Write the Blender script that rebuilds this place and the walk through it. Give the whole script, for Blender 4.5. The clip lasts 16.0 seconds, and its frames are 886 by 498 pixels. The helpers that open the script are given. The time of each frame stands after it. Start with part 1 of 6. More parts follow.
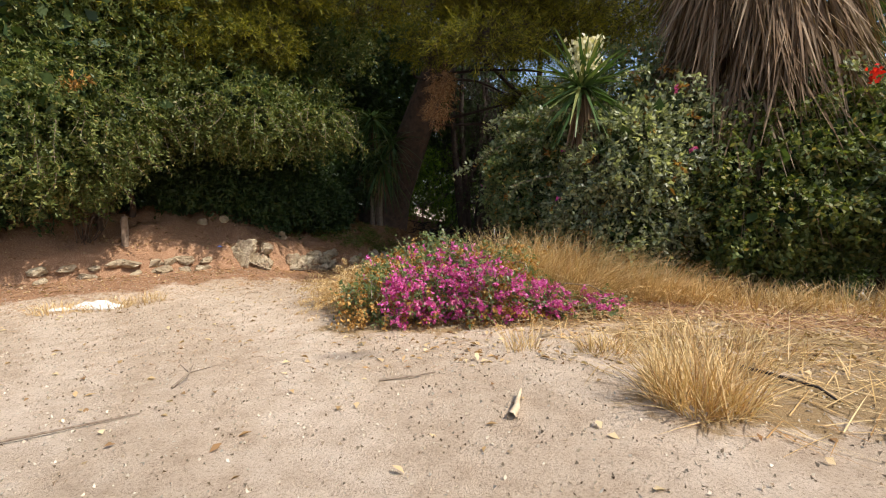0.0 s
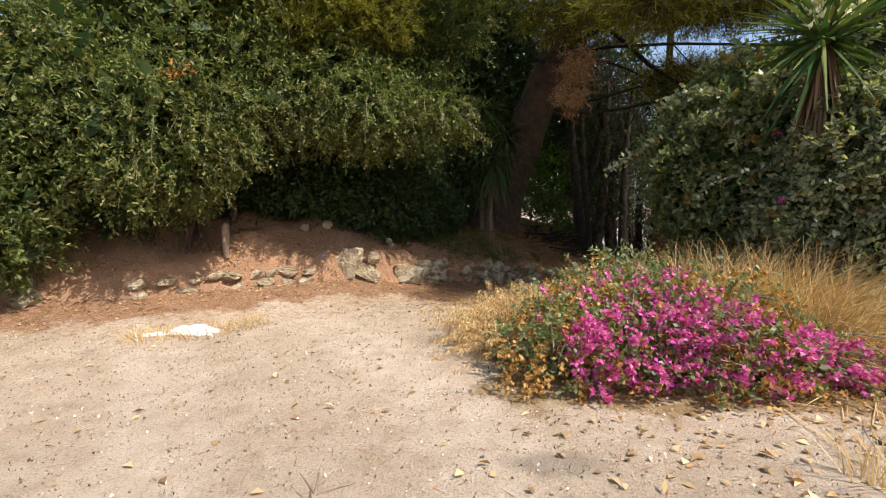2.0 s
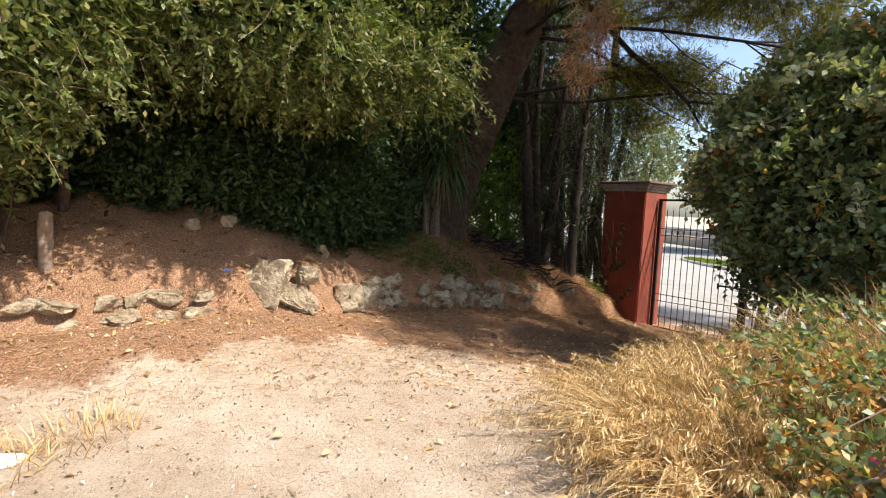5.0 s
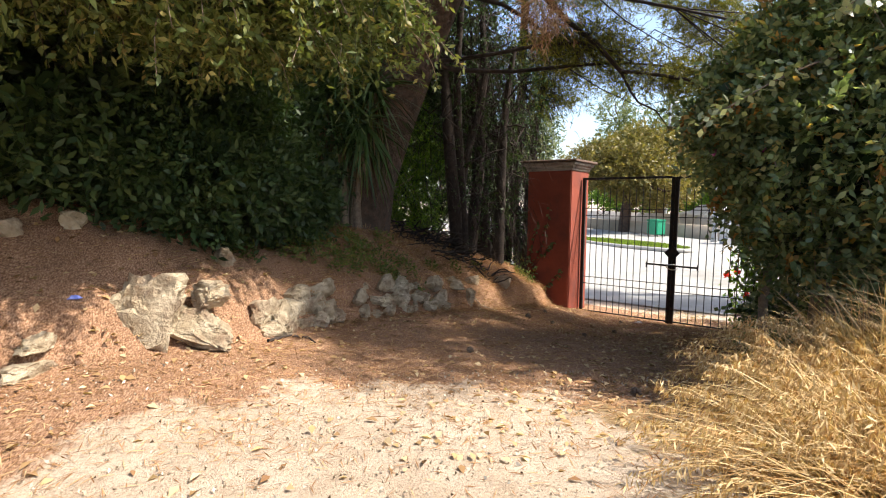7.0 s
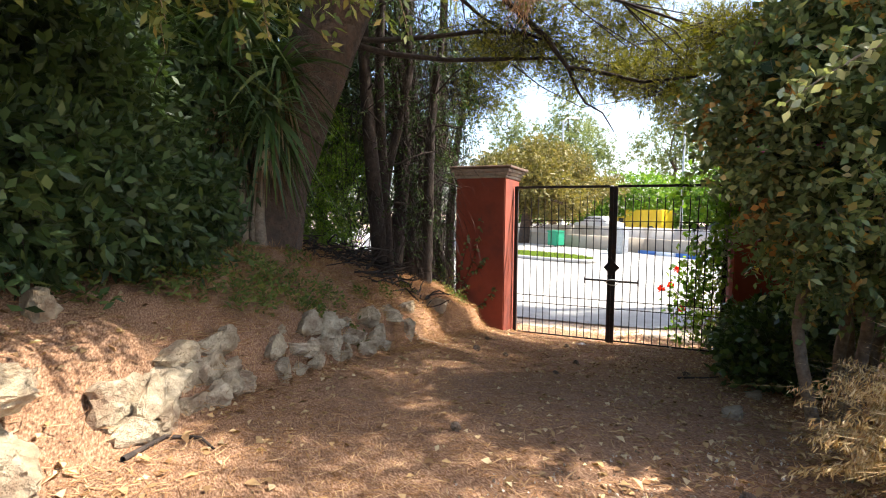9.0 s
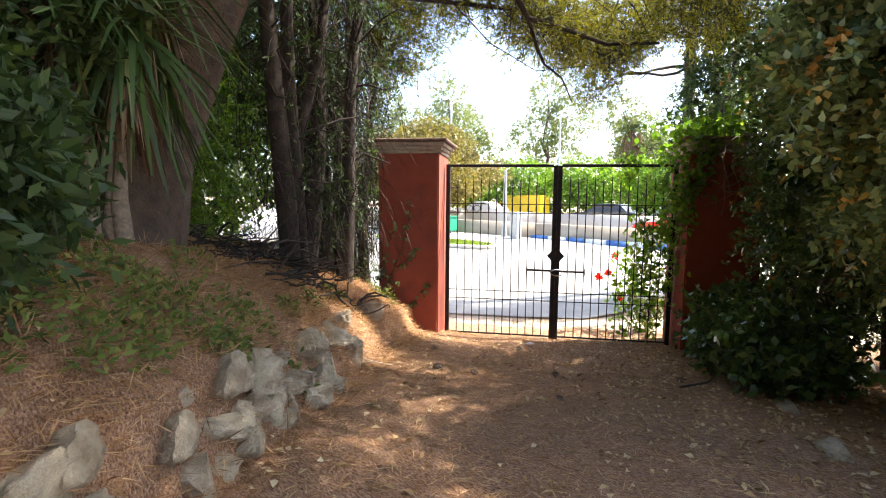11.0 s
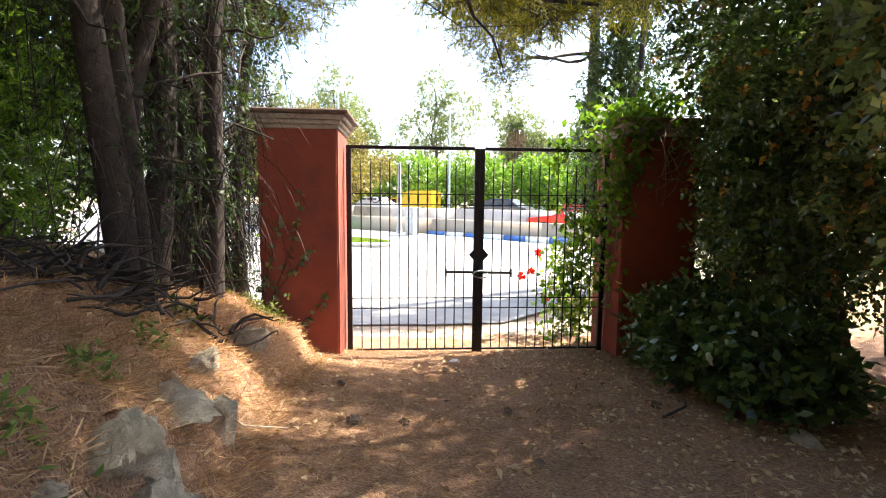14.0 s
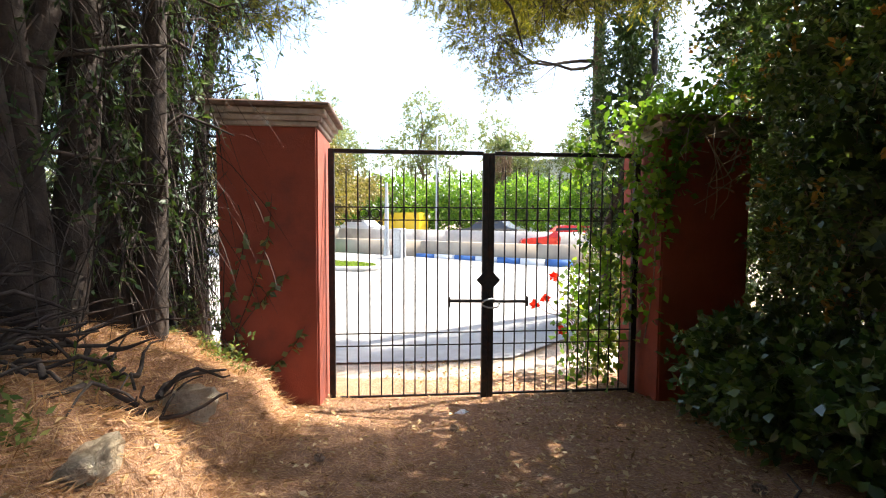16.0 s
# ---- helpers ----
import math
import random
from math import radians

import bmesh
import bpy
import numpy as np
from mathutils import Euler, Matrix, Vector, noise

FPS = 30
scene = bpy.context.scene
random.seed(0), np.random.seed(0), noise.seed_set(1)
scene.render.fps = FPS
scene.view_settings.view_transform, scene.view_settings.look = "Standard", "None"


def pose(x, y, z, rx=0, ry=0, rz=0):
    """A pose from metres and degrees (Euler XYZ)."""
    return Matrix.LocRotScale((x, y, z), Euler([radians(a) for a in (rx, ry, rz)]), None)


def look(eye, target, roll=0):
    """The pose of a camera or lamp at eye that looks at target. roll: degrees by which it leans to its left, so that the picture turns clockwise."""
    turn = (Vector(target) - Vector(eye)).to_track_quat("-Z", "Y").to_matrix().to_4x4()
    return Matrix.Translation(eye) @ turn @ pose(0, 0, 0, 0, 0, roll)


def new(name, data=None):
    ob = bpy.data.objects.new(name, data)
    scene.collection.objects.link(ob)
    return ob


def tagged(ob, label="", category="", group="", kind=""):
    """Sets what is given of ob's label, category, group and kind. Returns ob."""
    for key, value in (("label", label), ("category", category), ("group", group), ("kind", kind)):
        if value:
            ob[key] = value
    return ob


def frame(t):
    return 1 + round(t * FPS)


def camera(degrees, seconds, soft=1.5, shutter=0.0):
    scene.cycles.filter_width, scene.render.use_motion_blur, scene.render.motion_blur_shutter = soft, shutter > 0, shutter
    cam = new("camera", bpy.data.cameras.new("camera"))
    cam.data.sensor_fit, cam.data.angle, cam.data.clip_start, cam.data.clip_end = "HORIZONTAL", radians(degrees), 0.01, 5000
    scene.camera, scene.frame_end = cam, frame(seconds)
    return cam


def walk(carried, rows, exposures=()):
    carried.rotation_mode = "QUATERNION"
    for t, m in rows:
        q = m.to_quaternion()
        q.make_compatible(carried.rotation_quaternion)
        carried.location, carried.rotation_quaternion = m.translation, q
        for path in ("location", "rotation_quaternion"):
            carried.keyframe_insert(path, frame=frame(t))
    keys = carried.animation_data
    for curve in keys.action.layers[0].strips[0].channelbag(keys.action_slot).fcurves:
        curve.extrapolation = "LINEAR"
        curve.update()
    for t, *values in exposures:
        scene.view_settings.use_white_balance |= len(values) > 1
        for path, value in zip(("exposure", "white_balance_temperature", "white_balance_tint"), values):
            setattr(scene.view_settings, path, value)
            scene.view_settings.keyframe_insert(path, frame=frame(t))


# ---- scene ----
cam = camera(84.2, 16.0, soft=1.1)
PATH = [
    (0, (0.609, 2.902, 1.085), (0.498, 4.891, 0.908), -0.4),
    (0.5, (0.364, 3.176, 1.093), (0.099, 5.148, 0.893), -0.6),
    (1, (0.128, 3.542, 1.101), (-0.233, 5.498, 0.889), -0.7),
    (1.5, (-0.077, 3.85, 1.109), (-0.461, 5.8, 0.887), -0.7),
    (2, (-0.296, 4.197, 1.157), (-0.728, 6.142, 0.979), -0.8),
    (2.5, (-0.55, 4.502, 1.172), (-0.958, 6.453, 1.01), -0.4),
    (3, (-0.804, 4.877, 1.19), (-1.193, 6.831, 1.024), -0.1),
    (3.5, (-1.08, 5.208, 1.188), (-1.366, 7.179, 1.002), 0.7),
    (4, (-1.322, 5.595, 1.181), (-1.5, 7.582, 1.042), 0.3),
    (4.2, (-1.437, 5.737, 1.187), (-1.569, 7.725, 1.004), 1.1),
    (6.3, (-2.177, 7.196, 0.998), (-1.814, 9.156, 0.83), 0.2),
    (6.5, (-2.215, 7.298, 1.028), (-1.826, 9.25, 0.835), 0.1),
    (7, (-2.357, 7.669, 1.017), (-1.818, 9.584, 0.816), 0.2),
    (7.5, (-2.359, 8.037, 1.013), (-1.682, 9.91, 0.829), 0.4),
    (8, (-2.408, 8.42, 0.989), (-1.624, 10.25, 0.801), 0.5),
    (8.5, (-2.419, 8.762, 1.0), (-1.566, 10.565, 0.851), 0.4),
    (9, (-2.409, 9.158, 0.991), (-1.465, 10.915, 0.838), 0.4),
    (9.2, (-2.39, 9.319, 0.975), (-1.387, 11.042, 0.82), 0.4),
    (11.3, (-2.303, 11.009, 0.924), (-0.877, 12.392, 0.688), 0.7),
    (11.5, (-2.312, 11.087, 0.93), (-0.832, 12.406, 0.668), 0.8),
    (12, (-2.243, 11.206, 0.908), (-0.692, 12.428, 0.591), 0.7),
    (12.5, (-2.114, 11.323, 0.907), (-0.598, 12.606, 0.671), 0.2),
    (13, (-1.984, 11.542, 0.902), (-0.426, 12.784, 0.718), 0.4),
    (13.5, (-1.759, 11.731, 0.854), (-0.148, 12.9, 0.655), 0.5),
    (14, (-1.488, 12.0, 0.818), (0.159, 13.115, 0.603), 0.6),
    (14.5, (-1.294, 12.219, 0.796), (0.356, 13.333, 0.603), 0.4),
    (15, (-1.027, 12.412, 0.756), (0.656, 13.477, 0.58), 0.4),
    (15.5, (-0.822, 12.6, 0.726), (0.892, 13.616, 0.559), 0.5),
    (16, (-0.669, 12.784, 0.711), (1.016, 13.854, 0.59), 0.3),
]
walk(cam, [(t, look(eye, target, roll)) for t, eye, target, roll in PATH],
     exposures=[(0, 0.40), (2, 0.50), (3.5, 0.72), (6.5, 1.12), (9, 1.82), (11.5, 2.4), (13, 2.48), (14.5, 2.32), (16, 2.12)])

# ---- world and sun ----
TO_SUN = Vector((0.66, -0.34, 0.95)).normalized()
world = bpy.data.worlds.new("world")
scene.world = world
world.use_nodes = True
wn = world.node_tree.nodes
sky = wn.new("ShaderNodeTexSky")
sky.sky_type, sky.sun_disc = "NISHITA", False
sky.sun_elevation = math.asin(TO_SUN.z)
sky.sun_rotation = math.atan2(TO_SUN.x, TO_SUN.y)
sky.dust_density = 2.0
wn["Background"].inputs[1].default_value = 0.15
world.node_tree.links.new(sky.outputs[0], wn["Background"].inputs[0])
sun_data = bpy.data.lights.new("sun", "SUN")
sun_data.energy, sun_data.angle, sun_data.color = 4.2, radians(0.6), (1.0, 0.93, 0.82)
sun = new("sun", sun_data)
sun.matrix_world = look((0, 0, 30), Vector((0, 0, 30)) - TO_SUN)

rng = np.random.default_rng(7)


# ---- materials ----
def nodes_of(name):
    m = bpy.data.materials.new(name)
    m.use_nodes = True
    nt = m.node_tree
    b = nt.nodes["Principled BSDF"]
    return m, nt, b


def noise_node(nt, scale, detail=6.0, rough=0.6, coords=None):
    n = nt.nodes.new("ShaderNodeTexNoise")
    n.inputs["Scale"].default_value, n.inputs["Detail"].default_value, n.inputs["Roughness"].default_value = scale, detail, rough
    if coords is not None:
        nt.links.new(coords, n.inputs["Vector"])
    return n.outputs["Fac"]


def ramp(nt, fac, stops):
    r = nt.nodes.new("ShaderNodeValToRGB")
    e = r.color_ramp.elements
    while len(e) < len(stops):
        e.new(0.5)
    for k, (p, c) in zip(e, stops):
        k.position, k.color = p, (*c, 1)
    nt.links.new(fac, r.inputs[0])
    return r.outputs[0]


def mixc(nt, fac, a, b, mode="MIX"):
    m = nt.nodes.new("ShaderNodeMix")
    m.data_type, m.blend_type = "RGBA", mode
    for v, i in ((fac, 0), (a, 6), (b, 7)):
        if isinstance(v, (int, float)):
            m.inputs[i].default_value = v
        elif isinstance(v, tuple):
            m.inputs[i].default_value = (*v, 1)
        else:
            nt.links.new(v, m.inputs[i])
    return m.outputs[2]


def math_node(nt, op, a, b=0.0, clamp=False):
    m = nt.nodes.new("ShaderNodeMath")
    m.operation, m.use_clamp = op, clamp
    for v, i in ((a, 0), (b, 1)):
        if isinstance(v, (int, float)):
            m.inputs[i].default_value = v
        else:
            nt.links.new(v, m.inputs[i])
    return m.outputs[0]


def bump(nt, b, height, strength, dist):
    n = nt.nodes.new("ShaderNodeBump")
    n.inputs["Strength"].default_value, n.inputs["Distance"].default_value = strength, dist
    nt.links.new(height, n.inputs["Height"])
    nt.links.new(n.outputs[0], b.inputs["Normal"])


def position(nt):
    return nt.nodes.new("ShaderNodeNewGeometry").outputs["Position"]


def surface(name, c1, c2, scale, rough=0.9, bump_scale=None, strength=0.5, dist=0.01, metal=0.0, stain=None, stain_scale=2.0):
    """Two colours in noise, a large stain and a fine relief."""
    m, nt, b = nodes_of(name)
    p = position(nt)
    col = ramp(nt, noise_node(nt, scale, coords=p), [(0.3, c1), (0.7, c2)])
    if stain:
        f = ramp(nt, noise_node(nt, stain_scale, 5, 0.65, p), [(0.5, (0, 0, 0)), (0.68, (1, 1, 1))])
        col = mixc(nt, f, col, stain)
    nt.links.new(col, b.inputs["Base Color"])
    b.inputs["Roughness"].default_value, b.inputs["Metallic"].default_value = rough, metal
    if bump_scale:
        bump(nt, b, noise_node(nt, bump_scale, 8, 0.65, p), strength, dist)
    return m


def foliage(name, stops, rough=0.5, through_light=0.3, spec=0.35):
    """Leaves, each with a shade of its own, that let some light through."""
    m, nt, b = nodes_of(name)
    g = nt.nodes.new("ShaderNodeNewGeometry")
    col = ramp(nt, g.outputs["Random Per Island"], stops)
    big = noise_node(nt, 1.3, 3, 0.5, g.outputs["Position"])
    col = mixc(nt, 0.55, col, ramp(nt, big, [(0.3, (0.55, 0.55, 0.5)), (0.7, (1.25, 1.2, 1.1))]), "MULTIPLY")
    nt.links.new(col, b.inputs["Base Color"])
    b.inputs["Roughness"].default_value, b.inputs["Specular IOR Level"].default_value = rough, spec
    t = nt.nodes.new("ShaderNodeBsdfTranslucent")
    nt.links.new(mixc(nt, 1.0, col, (1.5, 1.5, 0.7), "MULTIPLY"), t.inputs[0])
    mx = nt.nodes.new("ShaderNodeMixShader")
    mx.inputs[0].default_value = through_light
    nt.links.new(b.outputs[0], mx.inputs[1])
    nt.links.new(t.outputs[0], mx.inputs[2])
    nt.links.new(mx.outputs[0], nt.nodes["Material Output"].inputs[0])
    return m


M_CAROB = foliage("carob leaf", [(0.0, (0.06, 0.09, 0.022)), (0.5, (0.12, 0.155, 0.042)), (0.9, (0.21, 0.235, 0.075)), (1.0, (0.30, 0.24, 0.09))])
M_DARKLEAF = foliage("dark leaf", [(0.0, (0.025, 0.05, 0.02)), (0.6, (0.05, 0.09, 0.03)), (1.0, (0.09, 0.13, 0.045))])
M_BOUGLEAF = foliage("climber leaf", [(0.0, (0.084, 0.132, 0.054)), (0.6, (0.192, 0.252, 0.120)), (0.9, (0.300, 0.336, 0.168)), (1.0, (0.552, 0.336, 0.096))], 0.42, 0.42, 0.6)
M_GREYLEAF = foliage("grey-green leaf", [(0.0, (0.108, 0.132, 0.078)), (0.6, (0.276, 0.312, 0.192)), (1.0, (0.504, 0.528, 0.360))], 0.42, 0.4, 0.6)
M_IVY = foliage("glossy ivy leaf", [(0.0, (0.04, 0.08, 0.025)), (0.7, (0.10, 0.17, 0.05)), (1.0, (0.20, 0.28, 0.09))], 0.3, 0.25, 0.5)
M_DRYLEAF = foliage("dry leaf", [(0.0, (0.22, 0.10, 0.03)), (0.6, (0.42, 0.24, 0.08)), (1.0, (0.55, 0.36, 0.14))], 0.8, 0.25, 0.1)
M_PINK = foliage("magenta bract", [(0.0, (0.42, 0.05, 0.25)), (0.6, (0.70, 0.13, 0.49)), (1.0, (0.80, 0.36, 0.60))], 0.7, 0.3, 0.15)
M_RED = foliage("red petal", [(0.0, (0.55, 0.02, 0.015)), (1.0, (0.75, 0.05, 0.03))], 0.6, 0.35, 0.2)
M_VINE = foliage("vine leaf", [(0.0, (0.07, 0.15, 0.02)), (0.6, (0.14, 0.27, 0.03)), (1.0, (0.24, 0.36, 0.05))], 0.45, 0.45)
M_NEEDLE = foliage("pine needle", [(0.0, (0.06, 0.07, 0.012)), (0.6, (0.19, 0.19, 0.022)), (1.0, (0.36, 0.33, 0.04))], 0.6, 0.3, 0.2)
M_DEADNEEDLE = foliage("dead pine needle", [(0.0, (0.24, 0.12, 0.06)), (0.6, (0.42, 0.24, 0.13)), (1.0, (0.62, 0.43, 0.26))], 0.85, 0.2, 0.1)
M_STRAW = foliage("straw", [(0.0, (0.36, 0.21, 0.09)), (0.5, (0.60, 0.42, 0.20)), (1.0, (0.78, 0.62, 0.38))], 0.8, 0.12, 0.15)
M_YUCCA = foliage("yucca blade", [(0.0, (0.04, 0.085, 0.025)), (0.7, (0.085, 0.15, 0.045)), (1.0, (0.20, 0.22, 0.07))], 0.4, 0.2)
M_DEADBLADE = foliage("dead blade", [(0.0, (0.10, 0.065, 0.04)), (0.6, (0.24, 0.165, 0.11)), (1.0, (0.38, 0.29, 0.21))], 0.85, 0.15, 0.1)
M_FALLEN = foliage("fallen leaf", [(0.0, (0.22, 0.12, 0.06)), (0.5, (0.48, 0.32, 0.16)), (1.0, (0.72, 0.58, 0.38))], 0.8, 0.15, 0.15)
M_CREAM = foliage("cream petal", [(0.0, (0.70, 0.66, 0.48)), (1.0, (0.85, 0.82, 0.66))], 0.6, 0.3, 0.2)
M_EUC = foliage("pale leaf", [(0.0, (0.10, 0.14, 0.06)), (1.0, (0.24, 0.27, 0.13))], 0.5, 0.35)
M_OLIVE = foliage("olive-brown leaf", [(0.0, (0.10, 0.10, 0.03)), (1.0, (0.26, 0.21, 0.07))], 0.5, 0.3)
M_LAWN = foliage("lawn blade", [(0.0, (0.12, 0.20, 0.03)), (1.0, (0.26, 0.34, 0.07))], 0.6, 0.3, 0.1)
M_BARK = surface("bark", (0.05, 0.033, 0.024), (0.14, 0.092, 0.065), 9, 0.95, 16, 1.0, 0.06, stain=(0.14, 0.08, 0.05), stain_scale=5)
M_DARKBARK = surface("dark bark", (0.022, 0.016, 0.013), (0.065, 0.046, 0.036), 12, 0.95, 22, 0.8, 0.02)
M_TWIG = surface("grey twig", (0.14, 0.10, 0.07), (0.32, 0.25, 0.18), 30, 0.9)
M_STONE = surface("limestone", (0.30, 0.22, 0.13), (0.66, 0.55, 0.39), 6, 0.92, 22, 1.0, 0.06, stain=(0.24, 0.155, 0.095), stain_scale=4.5)
M_GRIT = foliage("grit", [(0.0, (0.20, 0.14, 0.09)), (0.4, (0.42, 0.34, 0.25)), (1.0, (0.72, 0.66, 0.56))], 0.9, 0.0, 0.2)
M_WEED = foliage("weed leaf", [(0.0, (0.07, 0.11, 0.03)), (0.7, (0.15, 0.19, 0.05)), (1.0, (0.28, 0.26, 0.08))], 0.6, 0.3, 0.15)
M_STUCCO = surface("red stucco", (0.26, 0.055, 0.03), (0.33, 0.075, 0.042), 3, 0.9, 60, 0.4, 0.008, stain=(0.19, 0.05, 0.035), stain_scale=1.4)
M_CAP = surface("weathered plaster", (0.30, 0.23, 0.18), (0.52, 0.44, 0.36), 8, 0.9, 40, 0.6, 0.01, stain=(0.14, 0.09, 0.07), stain_scale=4)
M_TILE = surface("cap slab", (0.10, 0.06, 0.045), (0.22, 0.14, 0.10), 9, 0.9, 30, 0.5, 0.01)
M_IRON = surface("black iron", (0.012, 0.011, 0.011), (0.03, 0.026, 0.023), 25, 0.6, 60, 0.3, 0.003, metal=0.4, stain=(0.06, 0.03, 0.018), stain_scale=12)
M_BAG = surface("white plastic", (0.72, 0.70, 0.66), (0.84, 0.83, 0.80), 7, 0.5, 25, 0.4, 0.01)
M_WOOD = surface("weathered wood", (0.16, 0.11, 0.075), (0.30, 0.22, 0.16), 18, 0.95, 40, 0.7, 0.01)
M_PALEWOOD = surface("bleached wood", (0.42, 0.31, 0.20), (0.66, 0.54, 0.38), 20, 0.9, 40, 0.5, 0.004)
M_CONCRETE = surface("pale concrete", (0.42, 0.40, 0.36), (0.56, 0.53, 0.48), 1.5, 0.9, 30, 0.4, 0.01, stain=(0.32, 0.29, 0.25), stain_scale=0.6)
M_TANWALL = surface("tan wall", (0.36, 0.29, 0.21), (0.46, 0.38, 0.28), 1.2, 0.9, 20, 0.5, 0.01)
M_WHITE = surface("white paint", (0.72, 0.72, 0.70), (0.82, 0.82, 0.80), 4, 0.6)
M_BLUE = surface("blue paint", (0.04, 0.12, 0.34), (0.07, 0.18, 0.42), 4, 0.7)
M_GALV = surface("galvanised steel", (0.36, 0.37, 0.38), (0.50, 0.51, 0.52), 12, 0.5, metal=0.6)
M_YELLOW = surface("yellow paint", (0.72, 0.46, 0.02), (0.80, 0.54, 0.03), 2, 0.4)
M_CARWHITE = surface("white car paint", (0.70, 0.71, 0.72), (0.78, 0.79, 0.80), 2, 0.25)
M_CARDARK = surface("dark car paint", (0.03, 0.035, 0.04), (0.05, 0.055, 0.06), 2, 0.25)
M_CARRED = surface("red car paint", (0.45, 0.02, 0.015), (0.55, 0.035, 0.02), 2, 0.25)
M_GLASSDARK = surface("car window", (0.02, 0.024, 0.028), (0.04, 0.045, 0.05), 2, 0.1)
M_RUBBER = surface("rubber", (0.015, 0.015, 0.015), (0.03, 0.03, 0.03), 9, 0.9)
M_GREENBIN = surface("green plastic", (0.01, 0.24, 0.12), (0.02, 0.32, 0.17), 3, 0.5)
M_ASPHALT = surface("pale worn asphalt", (0.30, 0.285, 0.26), (0.40, 0.38, 0.35), 2.5, 0.95, 90, 0.5, 0.005, stain=(0.24, 0.225, 0.20), stain_scale=0.4)
M_BLUEBAG = surface("blue plastic", (0.12, 0.16, 0.50), (0.22, 0.26, 0.62), 9, 0.4)


def ground_material():
    """Pale trodden marl, brown needle litter and dry verge, told apart by where they lie."""
    m, nt, b = nodes_of("trodden marl and needle litter")
    p = position(nt)
    fine = noise_node(nt, 75, 6, 0.85, p)
    mid = noise_node(nt, 5, 8, 0.65, p)
    big = noise_node(nt, 0.7, 5, 0.6, p)
    marl = ramp(nt, mid, [(0.25, (0.47, 0.365, 0.27)), (0.5, (0.60, 0.49, 0.385)), (0.75, (0.69, 0.59, 0.485))])
    marl = mixc(nt, 0.6, marl, ramp(nt, big, [(0.3, (0.80, 0.76, 0.70)), (0.7, (1.08, 1.06, 1.04))]), "MULTIPLY")
    marl = mixc(nt, 0.9, marl, ramp(nt, fine, [(0.34, (0.34, 0.29, 0.24)), (0.475, (0.96, 0.95, 0.94)), (0.6, (1.06, 1.06, 1.06)), (0.75, (1.3, 1.3, 1.3))]), "MULTIPLY")
    sep = nt.nodes.new("ShaderNodeSeparateXYZ")
    nt.links.new(p, sep.inputs[0])
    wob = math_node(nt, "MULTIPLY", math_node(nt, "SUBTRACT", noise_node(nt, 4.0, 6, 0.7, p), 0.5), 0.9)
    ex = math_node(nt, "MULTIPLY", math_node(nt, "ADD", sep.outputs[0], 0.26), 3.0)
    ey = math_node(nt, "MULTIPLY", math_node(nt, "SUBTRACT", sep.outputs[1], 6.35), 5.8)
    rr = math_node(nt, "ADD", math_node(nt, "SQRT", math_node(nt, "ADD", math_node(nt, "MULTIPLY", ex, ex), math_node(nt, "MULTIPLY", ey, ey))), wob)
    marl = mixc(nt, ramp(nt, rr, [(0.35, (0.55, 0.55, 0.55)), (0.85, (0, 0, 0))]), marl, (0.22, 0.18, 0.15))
    arc = math_node(nt, "SQRT", math_node(nt, "ADD", math_node(nt, "POWER", math_node(nt, "ADD", sep.outputs[0], 7.55), 2.0), math_node(nt, "POWER", math_node(nt, "SUBTRACT", sep.outputs[1], 2.7), 2.0)))
    rut = math_node(nt, "SINE", math_node(nt, "ADD", math_node(nt, "MULTIPLY", arc, 4.2), math_node(nt, "MULTIPLY", wob, 1.6)))
    marl = mixc(nt, 0.5, marl, ramp(nt, rut, [(0.0, (0.86, 0.82, 0.77)), (0.6, (1.05, 1.05, 1.05))]), "MULTIPLY")
    needle_map = nt.nodes.new("ShaderNodeMapping")
    needle_map.inputs["Scale"].default_value = (130, 42, 90)
    needle_map.inputs["Rotation"].default_value = (0, 0, 0.6)
    nt.links.new(p, needle_map.inputs[0])
    streak = noise_node(nt, 1.0, 4, 0.6, needle_map.outputs[0])
    litter = ramp(nt, streak, [(0.32, (0.135, 0.072, 0.043)), (0.5, (0.35, 0.20, 0.12)), (0.68, (0.60, 0.40, 0.265))])
    litter = mixc(nt, 0.6, litter, ramp(nt, mid, [(0.3, (0.7, 0.66, 0.62)), (0.7, (1.2, 1.15, 1.1))]), "MULTIPLY")
    verge = ramp(nt, fine, [(0.3, (0.20, 0.125, 0.06)), (0.55, (0.36, 0.25, 0.13)), (0.75, (0.52, 0.40, 0.23))])

    def mask(name, spread):
        a = nt.nodes.new("ShaderNodeAttribute")
        a.attribute_name = name
        f = math_node(nt, "ADD", a.outputs["Fac"], math_node(nt, "MULTIPLY", math_node(nt, "SUBTRACT", noise_node(nt, 2.4, 9, 0.72, p), 0.5), spread))
        return ramp(nt, f, [(0.42, (0, 0, 0)), (0.58, (1, 1, 1))])

    col = mixc(nt, mask("verge", 1.6), marl, verge)
    col = mixc(nt, mask("litter", 1.5), col, litter)
    nt.links.new(col, b.inputs["Base Color"])
    b.inputs["Roughness"].default_value, b.inputs["Specular IOR Level"].default_value = 0.95, 0.15
    bump(nt, b, math_node(nt, "ADD", fine, math_node(nt, "MULTIPLY", streak, 0.6)), 0.9, 0.016)
    return m


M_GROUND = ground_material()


# ---- building helpers ----
def unit(v):
    return v / np.maximum(np.linalg.norm(v, axis=-1, keepdims=True), 1e-9)


